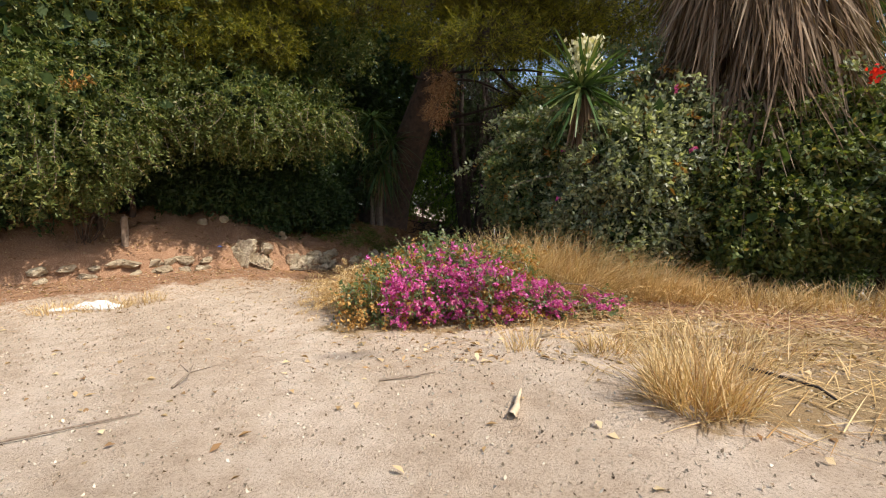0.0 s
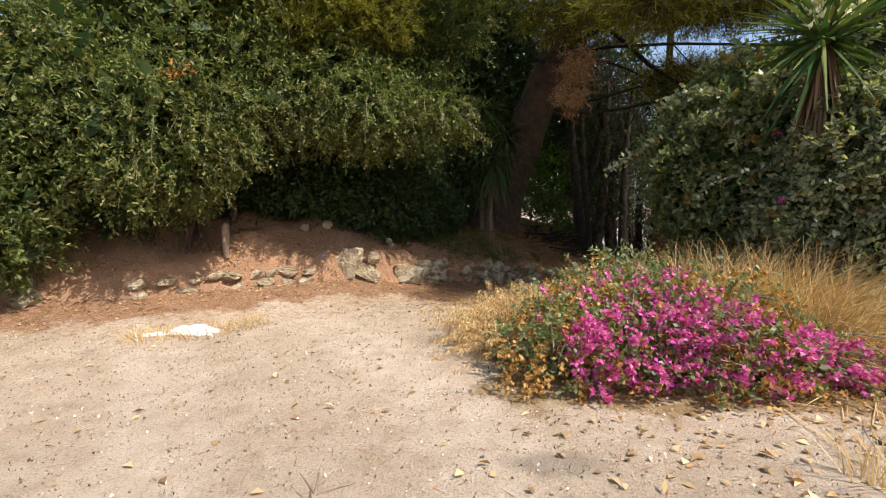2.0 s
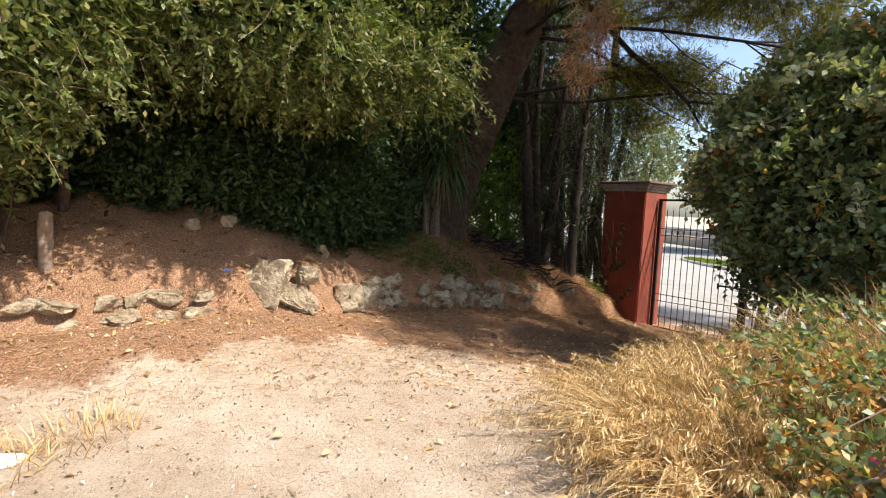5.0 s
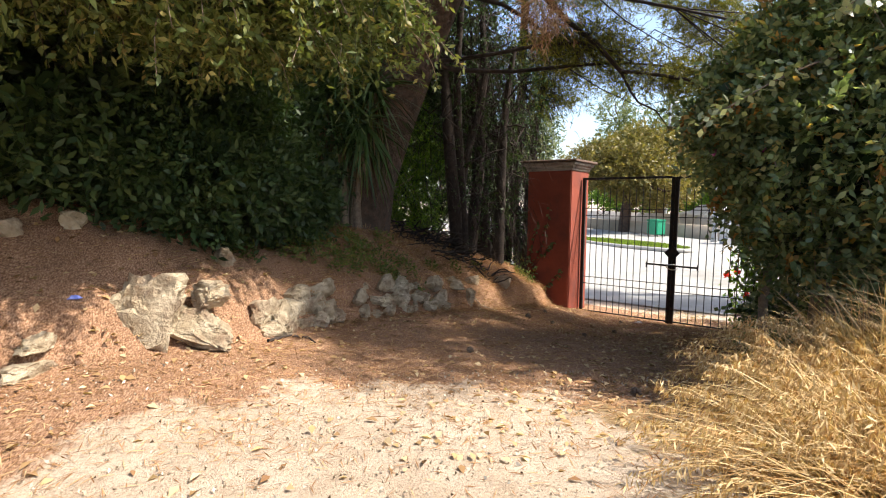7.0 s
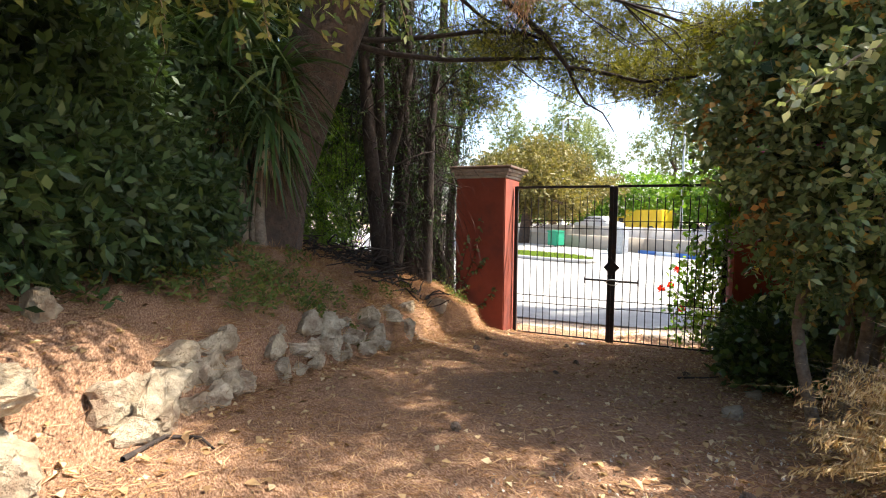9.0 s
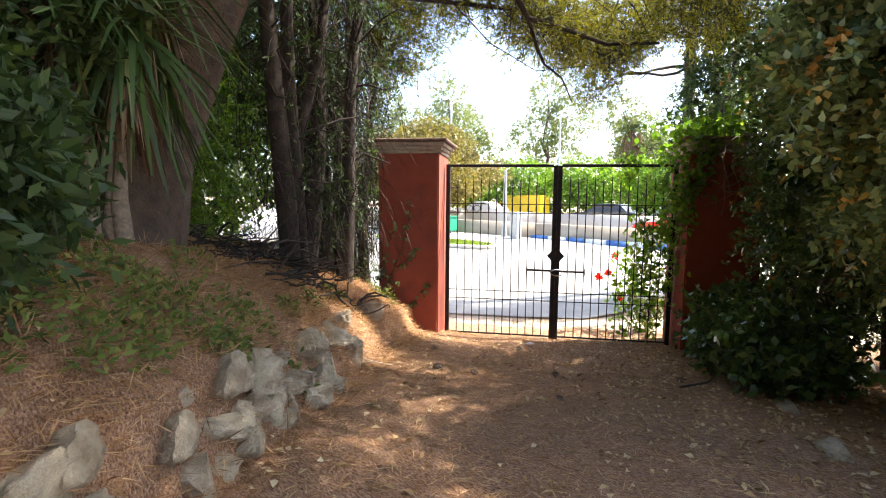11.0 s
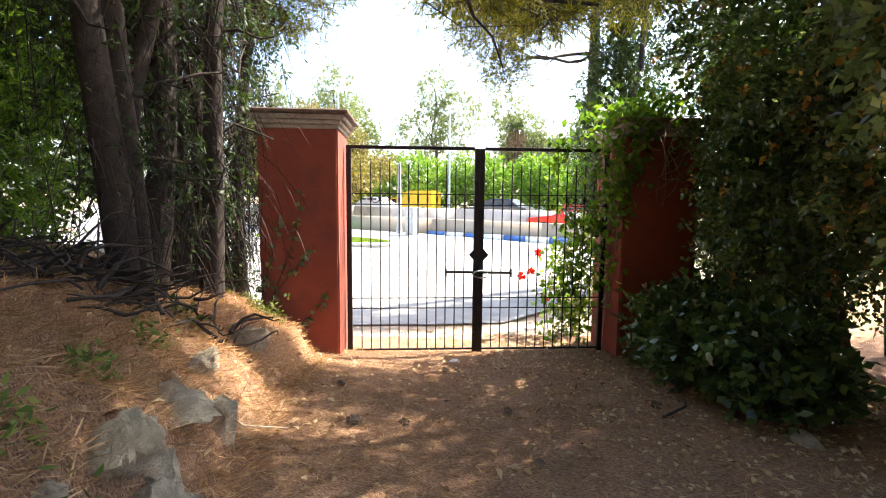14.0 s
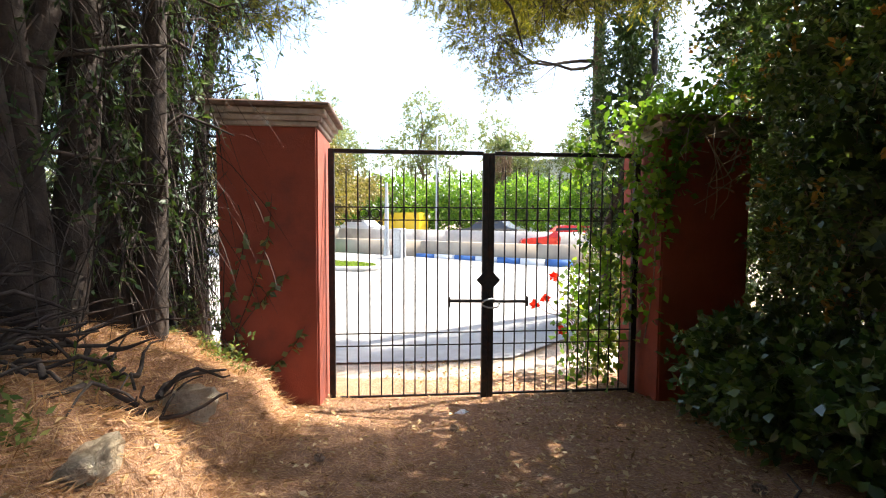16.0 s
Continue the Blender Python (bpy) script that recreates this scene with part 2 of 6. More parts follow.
class Geo:
    """Quads collected as arrays."""

    def __init__(self):
        self.v, self.f, self.n = [], [], 0
        self.world = False

    def add(self, v, f):
        self.v.append(np.asarray(v, float))
        self.f.append(np.asarray(f, int) + self.n)
        self.n += len(v)

    def tube(self, pts, radii, sides=6):
        pts = np.asarray(pts, float)
        radii = np.broadcast_to(np.asarray(radii, float), (len(pts),))
        t = unit(np.gradient(pts, axis=0))
        ref = np.array([0.31, 0.9, 0.17]) if abs(t[0][2]) > 0.7 else np.array([0.05, 0.02, 1.0])
        a = unit(np.cross(t, ref))
        c = np.cross(t, a)
        ang = np.linspace(0, 2 * np.pi, sides, endpoint=False)
        ring = pts[:, None] + radii[:, None, None] * (a[:, None] * np.cos(ang)[None, :, None] + c[:, None] * np.sin(ang)[None, :, None])
        k = np.arange(len(pts) - 1)[:, None] * sides
        j = np.arange(sides)[None]
        q = np.stack([k + j, k + (j + 1) % sides, k + sides + (j + 1) % sides, k + sides + j], -1).reshape(-1, 4)
        self.add(ring.reshape(-1, 3), q)

    def leaves(self, base, way, length, width, fold=0.15, flat=0.0):
        """Pointed blades from base along way; length and width a number or one for each."""
        n = len(base)
        way = unit(way)
        side = np.cross(way, unit(rng.normal(size=(n, 3)) + np.array([0, 0, flat])))
        side = unit(side)
        up = np.cross(side, way)
        ln, wd = np.broadcast_to(length, (n,))[:, None], np.broadcast_to(width, (n,))[:, None]
        mid = base + way * ln * 0.48 + up * wd * fold
        v = np.stack([base, mid + side * wd * 0.5, base + way * ln, mid - side * wd * 0.5], 1).reshape(-1, 3)
        self.add(v, np.arange(n * 4).reshape(n, 4))

    def blades(self, base, way, length, width, droop, seg=3):
        """Long bending blades: strips of seg quads."""
        n = len(base)
        way = unit(way)
        side = unit(np.cross(way, np.array([0.0, 0.0, 1.0]) + rng.normal(size=(n, 3)) * 0.25))
        ln, wd, dr = [np.broadcast_to(x, (n,))[:, None] for x in (length, width, droop)]
        rows = []
        for k in range(seg + 1):
            s = k / seg
            c = base + way * ln * s
            c = c - np.array([0, 0, 1.0]) * ln * dr * s * s
            w = wd * (1 - 0.85 * s ** 1.5) * 0.5
            rows += [c - side * w, c + side * w]
        v = np.stack(rows, 1)
        m = 2 * (seg + 1)
        o = np.arange(n)[:, None, None] * m
        q = np.array([[2 * k, 2 * k + 1, 2 * k + 3, 2 * k + 2] for k in range(seg)])[None]
        self.add(v.reshape(-1, 3), (o + q).reshape(-1, 4))

    def box(self, lo, hi):
        x0, y0, z0 = lo
        x1, y1, z1 = hi
        v = [(x0, y0, z0), (x1, y0, z0), (x1, y1, z0), (x0, y1, z0), (x0, y0, z1), (x1, y0, z1), (x1, y1, z1), (x0, y1, z1)]
        self.add(v, [(0, 3, 2, 1), (4, 5, 6, 7), (0, 1, 5, 4), (1, 2, 6, 5), (2, 3, 7, 6), (3, 0, 4, 7)])

    def mesh(self, name, material, smooth=False):
        v = np.concatenate(self.v)
        f = np.concatenate(self.f)
        me = bpy.data.meshes.new(name)
        me.vertices.add(len(v))
        me.vertices.foreach_set("co", v.astype(np.float32).ravel())
        me.loops.add(f.size)
        me.loops.foreach_set("vertex_index", f.astype(np.int32).ravel())
        me.polygons.add(len(f))
        me.polygons.foreach_set("loop_start", np.arange(0, f.size, 4, dtype=np.int32))
        me.polygons.foreach_set("loop_total", np.full(len(f), 4, dtype=np.int32))
        me.update(calc_edges=True)
        if smooth:
            me.polygons.foreach_set("use_smooth", np.ones(len(f), dtype=bool))
        me.materials.append(material)
        return me


def part(name, geo, material, parent=None, label="", smooth=False):
    """Links collected quads, or a bmesh, as one mesh object under a thing or part."""
    if isinstance(geo, Geo):
        if geo.world:
            up = parent
            while up is not None:
                geo.v = [v - np.array(up.location) for v in geo.v]
                up = up.parent
        me = geo.mesh(name, material, smooth)
    else:
        me = bpy.data.meshes.new(name)
        geo.to_mesh(me)
        geo.free()
        me.materials.append(material)
        if smooth:
            for p in me.polygons:
                p.use_smooth = True
    ob = new(name, me)
    if parent is not None:
        ob.parent = parent
    return tagged(ob, label, kind="stuff" if name in ("foliage", "blossom", "twig_spray", "withered_foliage", "needle_foliage", "hanging_brush") else "")


def thing(name, at, label, category, group="", rz=0.0):
    ob = new(name)
    ob.empty_display_size = 0.2
    ob.matrix_world = pose(*at, 0, 0, rz)
    return tagged(ob, label, category, group)


def smooth_step(x, a, b):
    t = np.clip((x - a) / (b - a), 0, 1)
    return t * t * (3 - 2 * t)


# ---- the lie of the land ----
ACROSS = np.array([0.615, -0.788])   # along the gate
OUT = np.array([0.788, 0.615])       # out through the gate
GATE_S = 12.80
FOOT = np.array([(-30, 5.0), (-9.5, 7.9), (-6.8, 8.75), (-5.5, 9.3), (-4.9, 9.95), (-4.3, 10.4), (-3.75, 10.85), (-3.3, 11.2),
                 (-2.85, 11.45), (-2.6, 11.8), (-2.3, 12.2), (-1.9, 12.7), (-1.3, 13.2), (-0.5, 13.85), (0.05, 14.4), (0.9, 15.3), (1.7, 15.85), (2.45, 16.5), (3.2, 18.0)])
YARD_SCALE, YARD_TURN = 0.862, radians(2.42)


def yard(x, y, z=None):
    """A place of the open yard, set out in the yard's own axes, in the world."""
    c, s = math.cos(YARD_TURN), math.sin(YARD_TURN)
    h = 0.0 if z is None else z
    p = (0.656 + YARD_SCALE * (c * x - s * y - 0.039 * h), 2.61 + YARD_SCALE * (s * x + c * y - 0.008 * h))
    return p if z is None else (*p, 0.019 + YARD_SCALE * (0.040 * x + 0.007 * y + h))


def yard_axes(X, Y):
    c, s = math.cos(YARD_TURN), math.sin(YARD_TURN)
    u, v = (X - 0.656) / YARD_SCALE, (Y - 2.61) / YARD_SCALE
    return c * u + s * v, c * v - s * u


def yard_blobs(blobs):
    return [(*yard(*b[:3]), *(YARD_SCALE * r for r in b[3:])) for b in blobs]


def bank_distance(x, y):
    """How far a place lies behind the foot of the bank (negative: on the drive)."""
    p = np.stack([x, y], -1)
    best = np.full(x.shape, 1e9)
    sign = np.ones(x.shape)
    for a, b in zip(FOOT[:-1], FOOT[1:]):
        d = b - a
        t = np.clip(((p - a) @ d) / (d @ d), 0, 1)
        q = p - (a + t[..., None] * d)
        r = np.hypot(q[..., 0], q[..., 1])
        s = np.sign(d[0] * (p[..., 1] - a[1]) - d[1] * (p[..., 0] - a[0]))
        closer = r < best - 1e-6
        best = np.where(closer, r, best)
        sign = np.where(closer, s, sign)
    return best * np.where(sign == 0, 1, sign)


def lumps(x, y, size, seed):
    """Smooth uneven relief, about -1 to 1."""
    g = np.random.default_rng(seed)
    out = np.zeros(np.shape(x))
    for k in range(7):
        a, ph, s = g.uniform(0, 2 * np.pi), g.uniform(0, 6.28), size * g.uniform(0.6, 1.7)
        out = out + np.sin((np.cos(a) * x + np.sin(a) * y) * 2 * np.pi / s + ph)
    return out / 3.2


def land(x, y):
    x, y = np.asarray(x, float), np.asarray(y, float)
    s = x * OUT[0] + y * OUT[1]
    m = np.maximum(smooth_step(y, 8.0, 11.0), smooth_step(s, 12.0, 14.0))
    inside = np.interp(s, [3.2, 4.4, 5.7, 6.3, 8.1, 9.2, 11.5, 12.8, 15.0, 29.5], [-0.04, -0.09, -0.25, -0.31, -0.56, -0.77, -1.15, -1.33, -1.42, -0.98])
    z = m * inside + (1 - m) * 0.036 * np.clip(x + 0.2, -3.0, 1.5)
    d = bank_distance(x, y)
    rise = 0.10 * smooth_step(d, -1.3, 0.0) + 0.30 * smooth_step(d, -0.05, 0.28) + 0.52 * np.clip(d - 0.1, 0, 1.2) + 0.28 * np.clip(d - 1.3, 0, 2.2)
    rise = rise * (1 - smooth_step(s, 12.3, 14.5)) * (1 - 0.5 * smooth_step(-x, 9, 20))
    rough = lumps(x, y, 1.1, 3) * 0.07 * smooth_step(d, 0.0, 0.6) + lumps(x, y, 0.4, 4) * 0.035 * smooth_step(d, -0.3, 0.4) * (1 - smooth_step(d, 4, 8)) + lumps(x, y, 0.26, 8) * 0.012 * smooth_step(d, -0.2, 0.3) * (1 - smooth_step(d, 3, 6))
    return z + rise + rough + lumps(x, y, 2.6, 5) * 0.012


def ground_z(x, y):
    return float(land(np.array([x]), np.array([y]))[0])


def stretch(lo, a, b, hi, step):
    """Fine steps between a and b, growing ones out to lo and hi."""
    mid = list(np.arange(a, b, step))
    left, right, k = [], [], step
    while not left or left[-1] > lo:
        k *= 1.35
        left.append((left[-1] if left else a) - k)
    k = step
    while not right or right[-1] < hi:
        k *= 1.35
        right.append((right[-1] if right else b) + k)
    return np.array(left[::-1] + mid + right)


def build_ground():
    xs, ys = stretch(-900, -8, 6, 900, 0.08), stretch(-900, 3.0, 18, 900, 0.08)
    X, Y = np.meshgrid(xs, ys)
    Z = land(X, Y)
    g = Geo()
    nx, ny = len(xs), len(ys)
    i = np.arange(ny - 1)[:, None] * nx + np.arange(nx - 1)[None]
    g.add(np.stack([X, Y, Z], -1).reshape(-1, 3), np.stack([i, i + 1, i + nx + 1, i + nx], -1).reshape(-1, 4))
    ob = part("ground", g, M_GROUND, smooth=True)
    tagged(ob, "pale trodden marl drive with brown pine-needle litter along its edges", "ground", kind="structure")
    d = bank_distance(X, Y)
    s = X * OUT[0] + Y * OUT[1]
    litter = smooth_step(d, -1.7, -0.2) * 0.9 + smooth_step(s + 0.35 * Y, 8.1, 10.3) * 0.9
    litter = np.clip(litter, 0, 1) * (1 - smooth_step(s, 13.0, 14.5))
    X, Y = yard_axes(X, Y)
    verge = smooth_step(X - 0.10 * Y, -0.1, 1.4) * smooth_step(Y, 1.6, 3.4) * (1 - smooth_step(Y, 8.5, 10.5)) * 0.62
    verge = np.maximum(verge, smooth_step(Y, 4.4, 5.6) * smooth_step(X, -1.9, -1.0) * 0.8 * (1 - smooth_step(Y, 8.6, 9.6)))
    for name, vals in (("litter", litter), ("verge", verge)):
        at = ob.data.attributes.new(name, "FLOAT", "POINT")
        at.data.foreach_set("value", vals.astype(np.float32).ravel())
    return ob


build_ground()


def world_geo():
    g = Geo()
    g.world = True
    return g


# ---- plants: helpers ----
def wobble(a, b, n, amount, sag=0.0):
    """A bent line from a to b."""
    a, b = np.asarray(a, float), np.asarray(b, float)
    t = np.linspace(0, 1, n)[:, None]
    side = rng.normal(size=(3, 3)) * amount * np.linalg.norm(b - a)
    return a + (b - a) * t + np.sin(t * np.pi) * side[0] + np.sin(t * 2 * np.pi) * side[1] * 0.5 + np.array([0, 0, -sag]) * np.sin(t * np.pi)


def in_blobs(blobs, n, shell=0.55):
    """Places in lumpy ellipsoids, thicker towards the outside, with the way outwards."""
    blobs = np.asarray(blobs, float)
    w = (blobs[:, 3] * blobs[:, 4] * blobs[:, 5]) ** (2 / 3)
    k = rng.choice(len(blobs), n, p=w / w.sum())
    d = unit(rng.normal(size=(n, 3)))
    r = (shell ** 2 + (1 - shell ** 2) * rng.random(n)) ** 0.5
    b = blobs[k]
    ph = b[:, 0] * 3.1 + b[:, 1] * 1.7
    lump = 1 + 0.16 * np.sin(d[:, 0] * 5 + ph) * np.sin(d[:, 2] * 6 + ph * 0.6) + 0.13 * np.sin(d[:, 1] * 9 + d[:, 2] * 7 + ph)
    return b[:, :3] + d * b[:, 3:] * (r * lump)[:, None], unit(d * b[:, 3:])


def sprays(geo, twig_geo, blobs, twigs, per, twig_len, leaf_len, leaf_w, droop=0.25, shell=0.55, twig_part=0.25, spread=0.9):
    """Leafy twigs that fill blobs: leaves set along each twig."""
    p, d = in_blobs(blobs, twigs, shell)
    d = unit(d + rng.normal(size=d.shape) * 0.55 + np.array([0, 0, -droop]))
    ln = twig_len * rng.uniform(0.6, 1.25, twigs)
    s = rng.random((twigs, per))
    base = p[:, None] + d[:, None] * (s * ln[:, None])[..., None] - np.array([0, 0, 1.0]) * (s ** 2 * ln[:, None] * droop * 0.5)[..., None]
    way = d[:, None] * 0.7 + rng.normal(size=(twigs, per, 3)) * spread
    geo.leaves(base.reshape(-1, 3), way.reshape(-1, 3), leaf_len * rng.uniform(0.65, 1.2, twigs * per), leaf_w * rng.uniform(0.7, 1.2, twigs * per), flat=1.0)
    if twig_geo is not None:
        m = int(twigs * twig_part)
        twig_geo.blades(p[:m] - d[:m] * ln[:m, None] * 0.5, d[:m], ln[:m] * 1.5, 0.007, droop * 0.4, 2)


def limbs(geo, start, blobs, r0, per_blob=5, sides=6):
    for b in blobs:
        c = np.array(b[:3])
        path = wobble(start, c, 7, 0.06)
        geo.tube(path, np.linspace(r0, r0 * 0.45, 7), sides)
        for _ in range(per_blob):
            tip = c + unit(rng.normal(size=3)) * np.array(b[3:]) * 0.85
            geo.tube(wobble(path[rng.integers(3, 7)], tip, 5, 0.08), np.linspace(r0 * 0.4, r0 * 0.08, 5), 4)


def broadleaf(name, at, label, category, blobs, leaf, twigs, per, twig_len, leaf_len, leaf_w, stems=((0, 0),), r0=0.06, bark=M_TWIG,
              droop=0.3, shell=0.55, inner_shade=0, group="", per_blob=5, fork=0.5):
    """A tree or shrub: stems, limbs and a crown of leafy twigs."""
    at = np.array([at[0], at[1], ground_z(at[0], at[1]) - 0.03])
    ob = thing(name, at, label, category, group)
    low = min(b[2] - b[5] for b in blobs)
    wood = world_geo()
    for sx, sy in stems:
        foot = at + np.array([sx, sy, 0])
        foot[2] = ground_z(foot[0], foot[1]) - 0.04
        near = sorted(blobs, key=lambda b: (b[0] - foot[0]) ** 2 + (b[1] - foot[1]) ** 2)[:max(1, round(len(blobs) / len(stems)))]
        top = np.array([foot[0] * 0.6 + near[0][0] * 0.4, foot[1] * 0.6 + near[0][1] * 0.4, foot[2] + (near[0][2] - foot[2]) * fork])
        wood.tube(wobble(foot, top, 6, 0.05), np.linspace(r0 * 1.25, r0, 6), 8)
        limbs(wood, top, near, r0 * 0.75, per_blob)
    part("trunk", wood, bark, ob, "", True)
    g, tw = world_geo(), world_geo()
    sprays(g, tw, blobs, twigs, per, twig_len, leaf_len, leaf_w, droop, shell)
    part("foliage", g, leaf, ob)
    part("twig_spray", tw, bark, ob)
    if inner_shade:
        # Oversized dark leaves inside the crown stand in for its deep shade.
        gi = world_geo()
        p, d = in_blobs(blobs, inner_shade, 0.15)
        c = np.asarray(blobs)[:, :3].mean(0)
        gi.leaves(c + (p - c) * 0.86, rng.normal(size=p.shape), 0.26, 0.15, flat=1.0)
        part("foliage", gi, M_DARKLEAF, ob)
    return ob


def hanging_shoots(ob, blobs, count, leaf, ll=0.07, lw=0.027, reach=0.55, low=0.2):
    """Leafy shoots that hang from the underside and edges of a crown."""
    w, g = world_geo(), world_geo()
    blobs = np.asarray(blobs, float)
    for _ in range(count):
        b = blobs[rng.integers(len(blobs))]
        d = unit(np.array([rng.normal(), rng.normal(), -abs(rng.normal()) * 0.6 + low]))
        a = b[:3] + d * b[3:] * 0.85
        out = np.array([d[0], d[1], 0.0]) * reach * rng.uniform(0.4, 1.0)
        e = a + out + np.array([0, 0, -reach * rng.uniform(0.1, 0.9)])
        path = wobble(a, e, 8, 0.06, -0.1)
        w.tube(path, np.linspace(0.008, 0.002, 8), 4)
        k = 52
        t = rng.random(k) * 6.99
        i = t.astype(int)
        p = path[i] + (path[i + 1] - path[i]) * (t - i)[:, None] + rng.normal(size=(k, 3)) * 0.012
        way = (path[i + 1] - path[i]) * 6 + rng.normal(size=(k, 3)) * 0.7
        g.leaves(p, way, ll * rng.uniform(0.6, 1.1, k), lw, flat=1)
    part("twig_spray", w, M_TWIG, ob)
    part("foliage", g, leaf, ob)


def needle_tufts(geo, blobs, tufts, per, needle, width=0.012, shell=0.3, droop=0.1, twig_geo=None):
    p, d = in_blobs(blobs, tufts, shell)
    d = unit(d * np.array([1, 1, 0.5]) + rng.normal(size=d.shape) * 0.6 + np.array([0, 0, -droop]))
    s = rng.random((tufts, per, 1))
    base = p[:, None] + d[:, None] * s * needle * 2.2
    way = d[:, None] * 0.9 + rng.normal(size=(tufts, per, 3)) * 0.55
    geo.leaves(base.reshape(-1, 3), way.reshape(-1, 3), needle * rng.uniform(0.7, 1.2, tufts * per), width)
    if twig_geo is not None:
        twig_geo.blades(p - d * needle * 2, d, needle * 4.5, 0.010, 0.0, 1)


# ---- gate and pillars ----
def gate_frame(out=0.0, along=0.0, z=0.0):
    """A place in the gate's own axes: along it, out of it, up."""
    o = np.array([3.19, 16.73]) + ACROSS * along + OUT * out
    return (o[0], o[1], z)


GATE_RZ = math.degrees(math.atan2(ACROSS[1], ACROSS[0]))
LEAF = 1.78


def bevelled_box(lo, hi, width=0.01, seg=1):
    bm = bmesh.new()
    bmesh.ops.create_cube(bm, size=1.0)
    for v in bm.verts:
        v.co = Vector([lo[i] + (v.co[i] + 0.5) * (hi[i] - lo[i]) for i in range(3)])
    bmesh.ops.bevel(bm, geom=bm.edges[:], offset=width, segments=seg, affect="EDGES")
    return bm


def build_gate():
    for k, (x0, mirror) in enumerate(((0.0, 1), (2 * LEAF, -1))):
        g = thing("iron_gate", gate_frame(0, x0, -1.33), "black wrought-iron gate leaf with pointed bars, closed and bolted", "gate", "leaves of the drive gate", GATE_RZ + (0 if mirror == 1 else 0))
        m = mirror

        def span(a, b):
            return (min(a * m, b * m), max(a * m, b * m))

        def bar(name, x, z, y=(-0.02, 0.02), bev=0.004):
            x = span(*x)
            return part(name, bevelled_box((x[0], y[0], z[0]), (x[1], y[1], z[1]), bev), M_IRON, g)

        bar("hinge_stile", (0.01, 0.075), (0.0, 2.80), (-0.03, 0.03))
        bar("meeting_stile", (LEAF - 0.068, LEAF - 0.002), (0.0, 2.78), (-0.03, 0.03))
        bar("top_rail", (0.075, LEAF - 0.068), (2.755, 2.80), (-0.028, 0.028))
        for z in (2.03, 2.17, 0.62, 0.76):
            bar("thin_rail", (0.075, LEAF - 0.068), (z - 0.007, z + 0.007), (-0.007, 0.007), 0.002)
        bar("bottom_rail", (0.075, LEAF - 0.068), (0.03, 0.055), (-0.012, 0.012), 0.003)
        n = 12
        ring = Geo()
        for i in range(n):
            x = (0.075 + (LEAF - 0.143) * (i + 1) / (n + 1)) * m
            q = Geo()
            q.tube([(x, 0, 0.055), (x, 0, 0.66), (x, 0, 1.4), (x, 0, 2.03), (x, 0, 2.07), (x, 0, 2.10), (x, 0, 2.13), (x, 0, 2.17), (x, 0, 2.52), (x, 0, 2.64)],
                   [0.0085, 0.0085, 0.0085, 0.009, 0.013, 0.015, 0.013, 0.009, 0.0085, 0.001], 6)
            part("bar", q, M_IRON, g, "", True)
        for i in range(2, 4):
            c = (0.075 + (LEAF - 0.143) * (i + 0.5) / (n + 1)) * m
            a = np.linspace(0, 2 * np.pi, 17)
            q = Geo()
            q.tube(np.stack([c + 0.05 * np.cos(a), a * 0, 2.10 + 0.05 * np.sin(a)], -1), 0.006, 5)
            part("scroll_ring", q, M_IRON, g)
        if k == 0:
            bm = bmesh.new()
            vs = [bm.verts.new((LEAF + x, -0.04, 1.36 + z)) for x, z in ((-0.135, 0), (0, -0.15), (0.135, 0), (0, 0.15))]
            f = bm.faces.new(vs)
            r = bmesh.ops.extrude_face_region(bm, geom=[f])
            for v in r["geom"]:
                if isinstance(v, bmesh.types.BMVert):
                    v.co.y -= 0.015
            bmesh.ops.recalc_face_normals(bm, faces=bm.faces[:])
            part("lock_plate", bm, M_IRON, g, "diamond-shaped iron lock plate")
            q = Geo()
            q.tube([(LEAF - 0.45, -0.06, 1.12), (LEAF - 0.44, -0.06, 1.13), (LEAF + 0.44, -0.06, 1.115), (LEAF + 0.45, -0.06, 1.10)], 0.019, 6)
            part("bolt", q, M_IRON, g, "long sliding bolt bar")
            for dx in (-0.445, 0.445):
                q = Geo()
                q.tube([(LEAF + dx, -0.06, 1.06), (LEAF + dx, -0.06, 1.17)], 0.014, 6)
                part("bolt_end", q, M_IRON, g)
            q = Geo()
            a = np.linspace(0, 2 * np.pi, 15)
            q.tube(np.stack([LEAF + 0.02 + 0.10 * np.cos(a), -0.085 + 0.03 * np.sin(a * 2), 1.10 + 0.05 * np.sin(a)], -1), 0.010, 5)
            part("chain", q, M_GALV, g, "steel chain looped round the bolt")


build_gate()


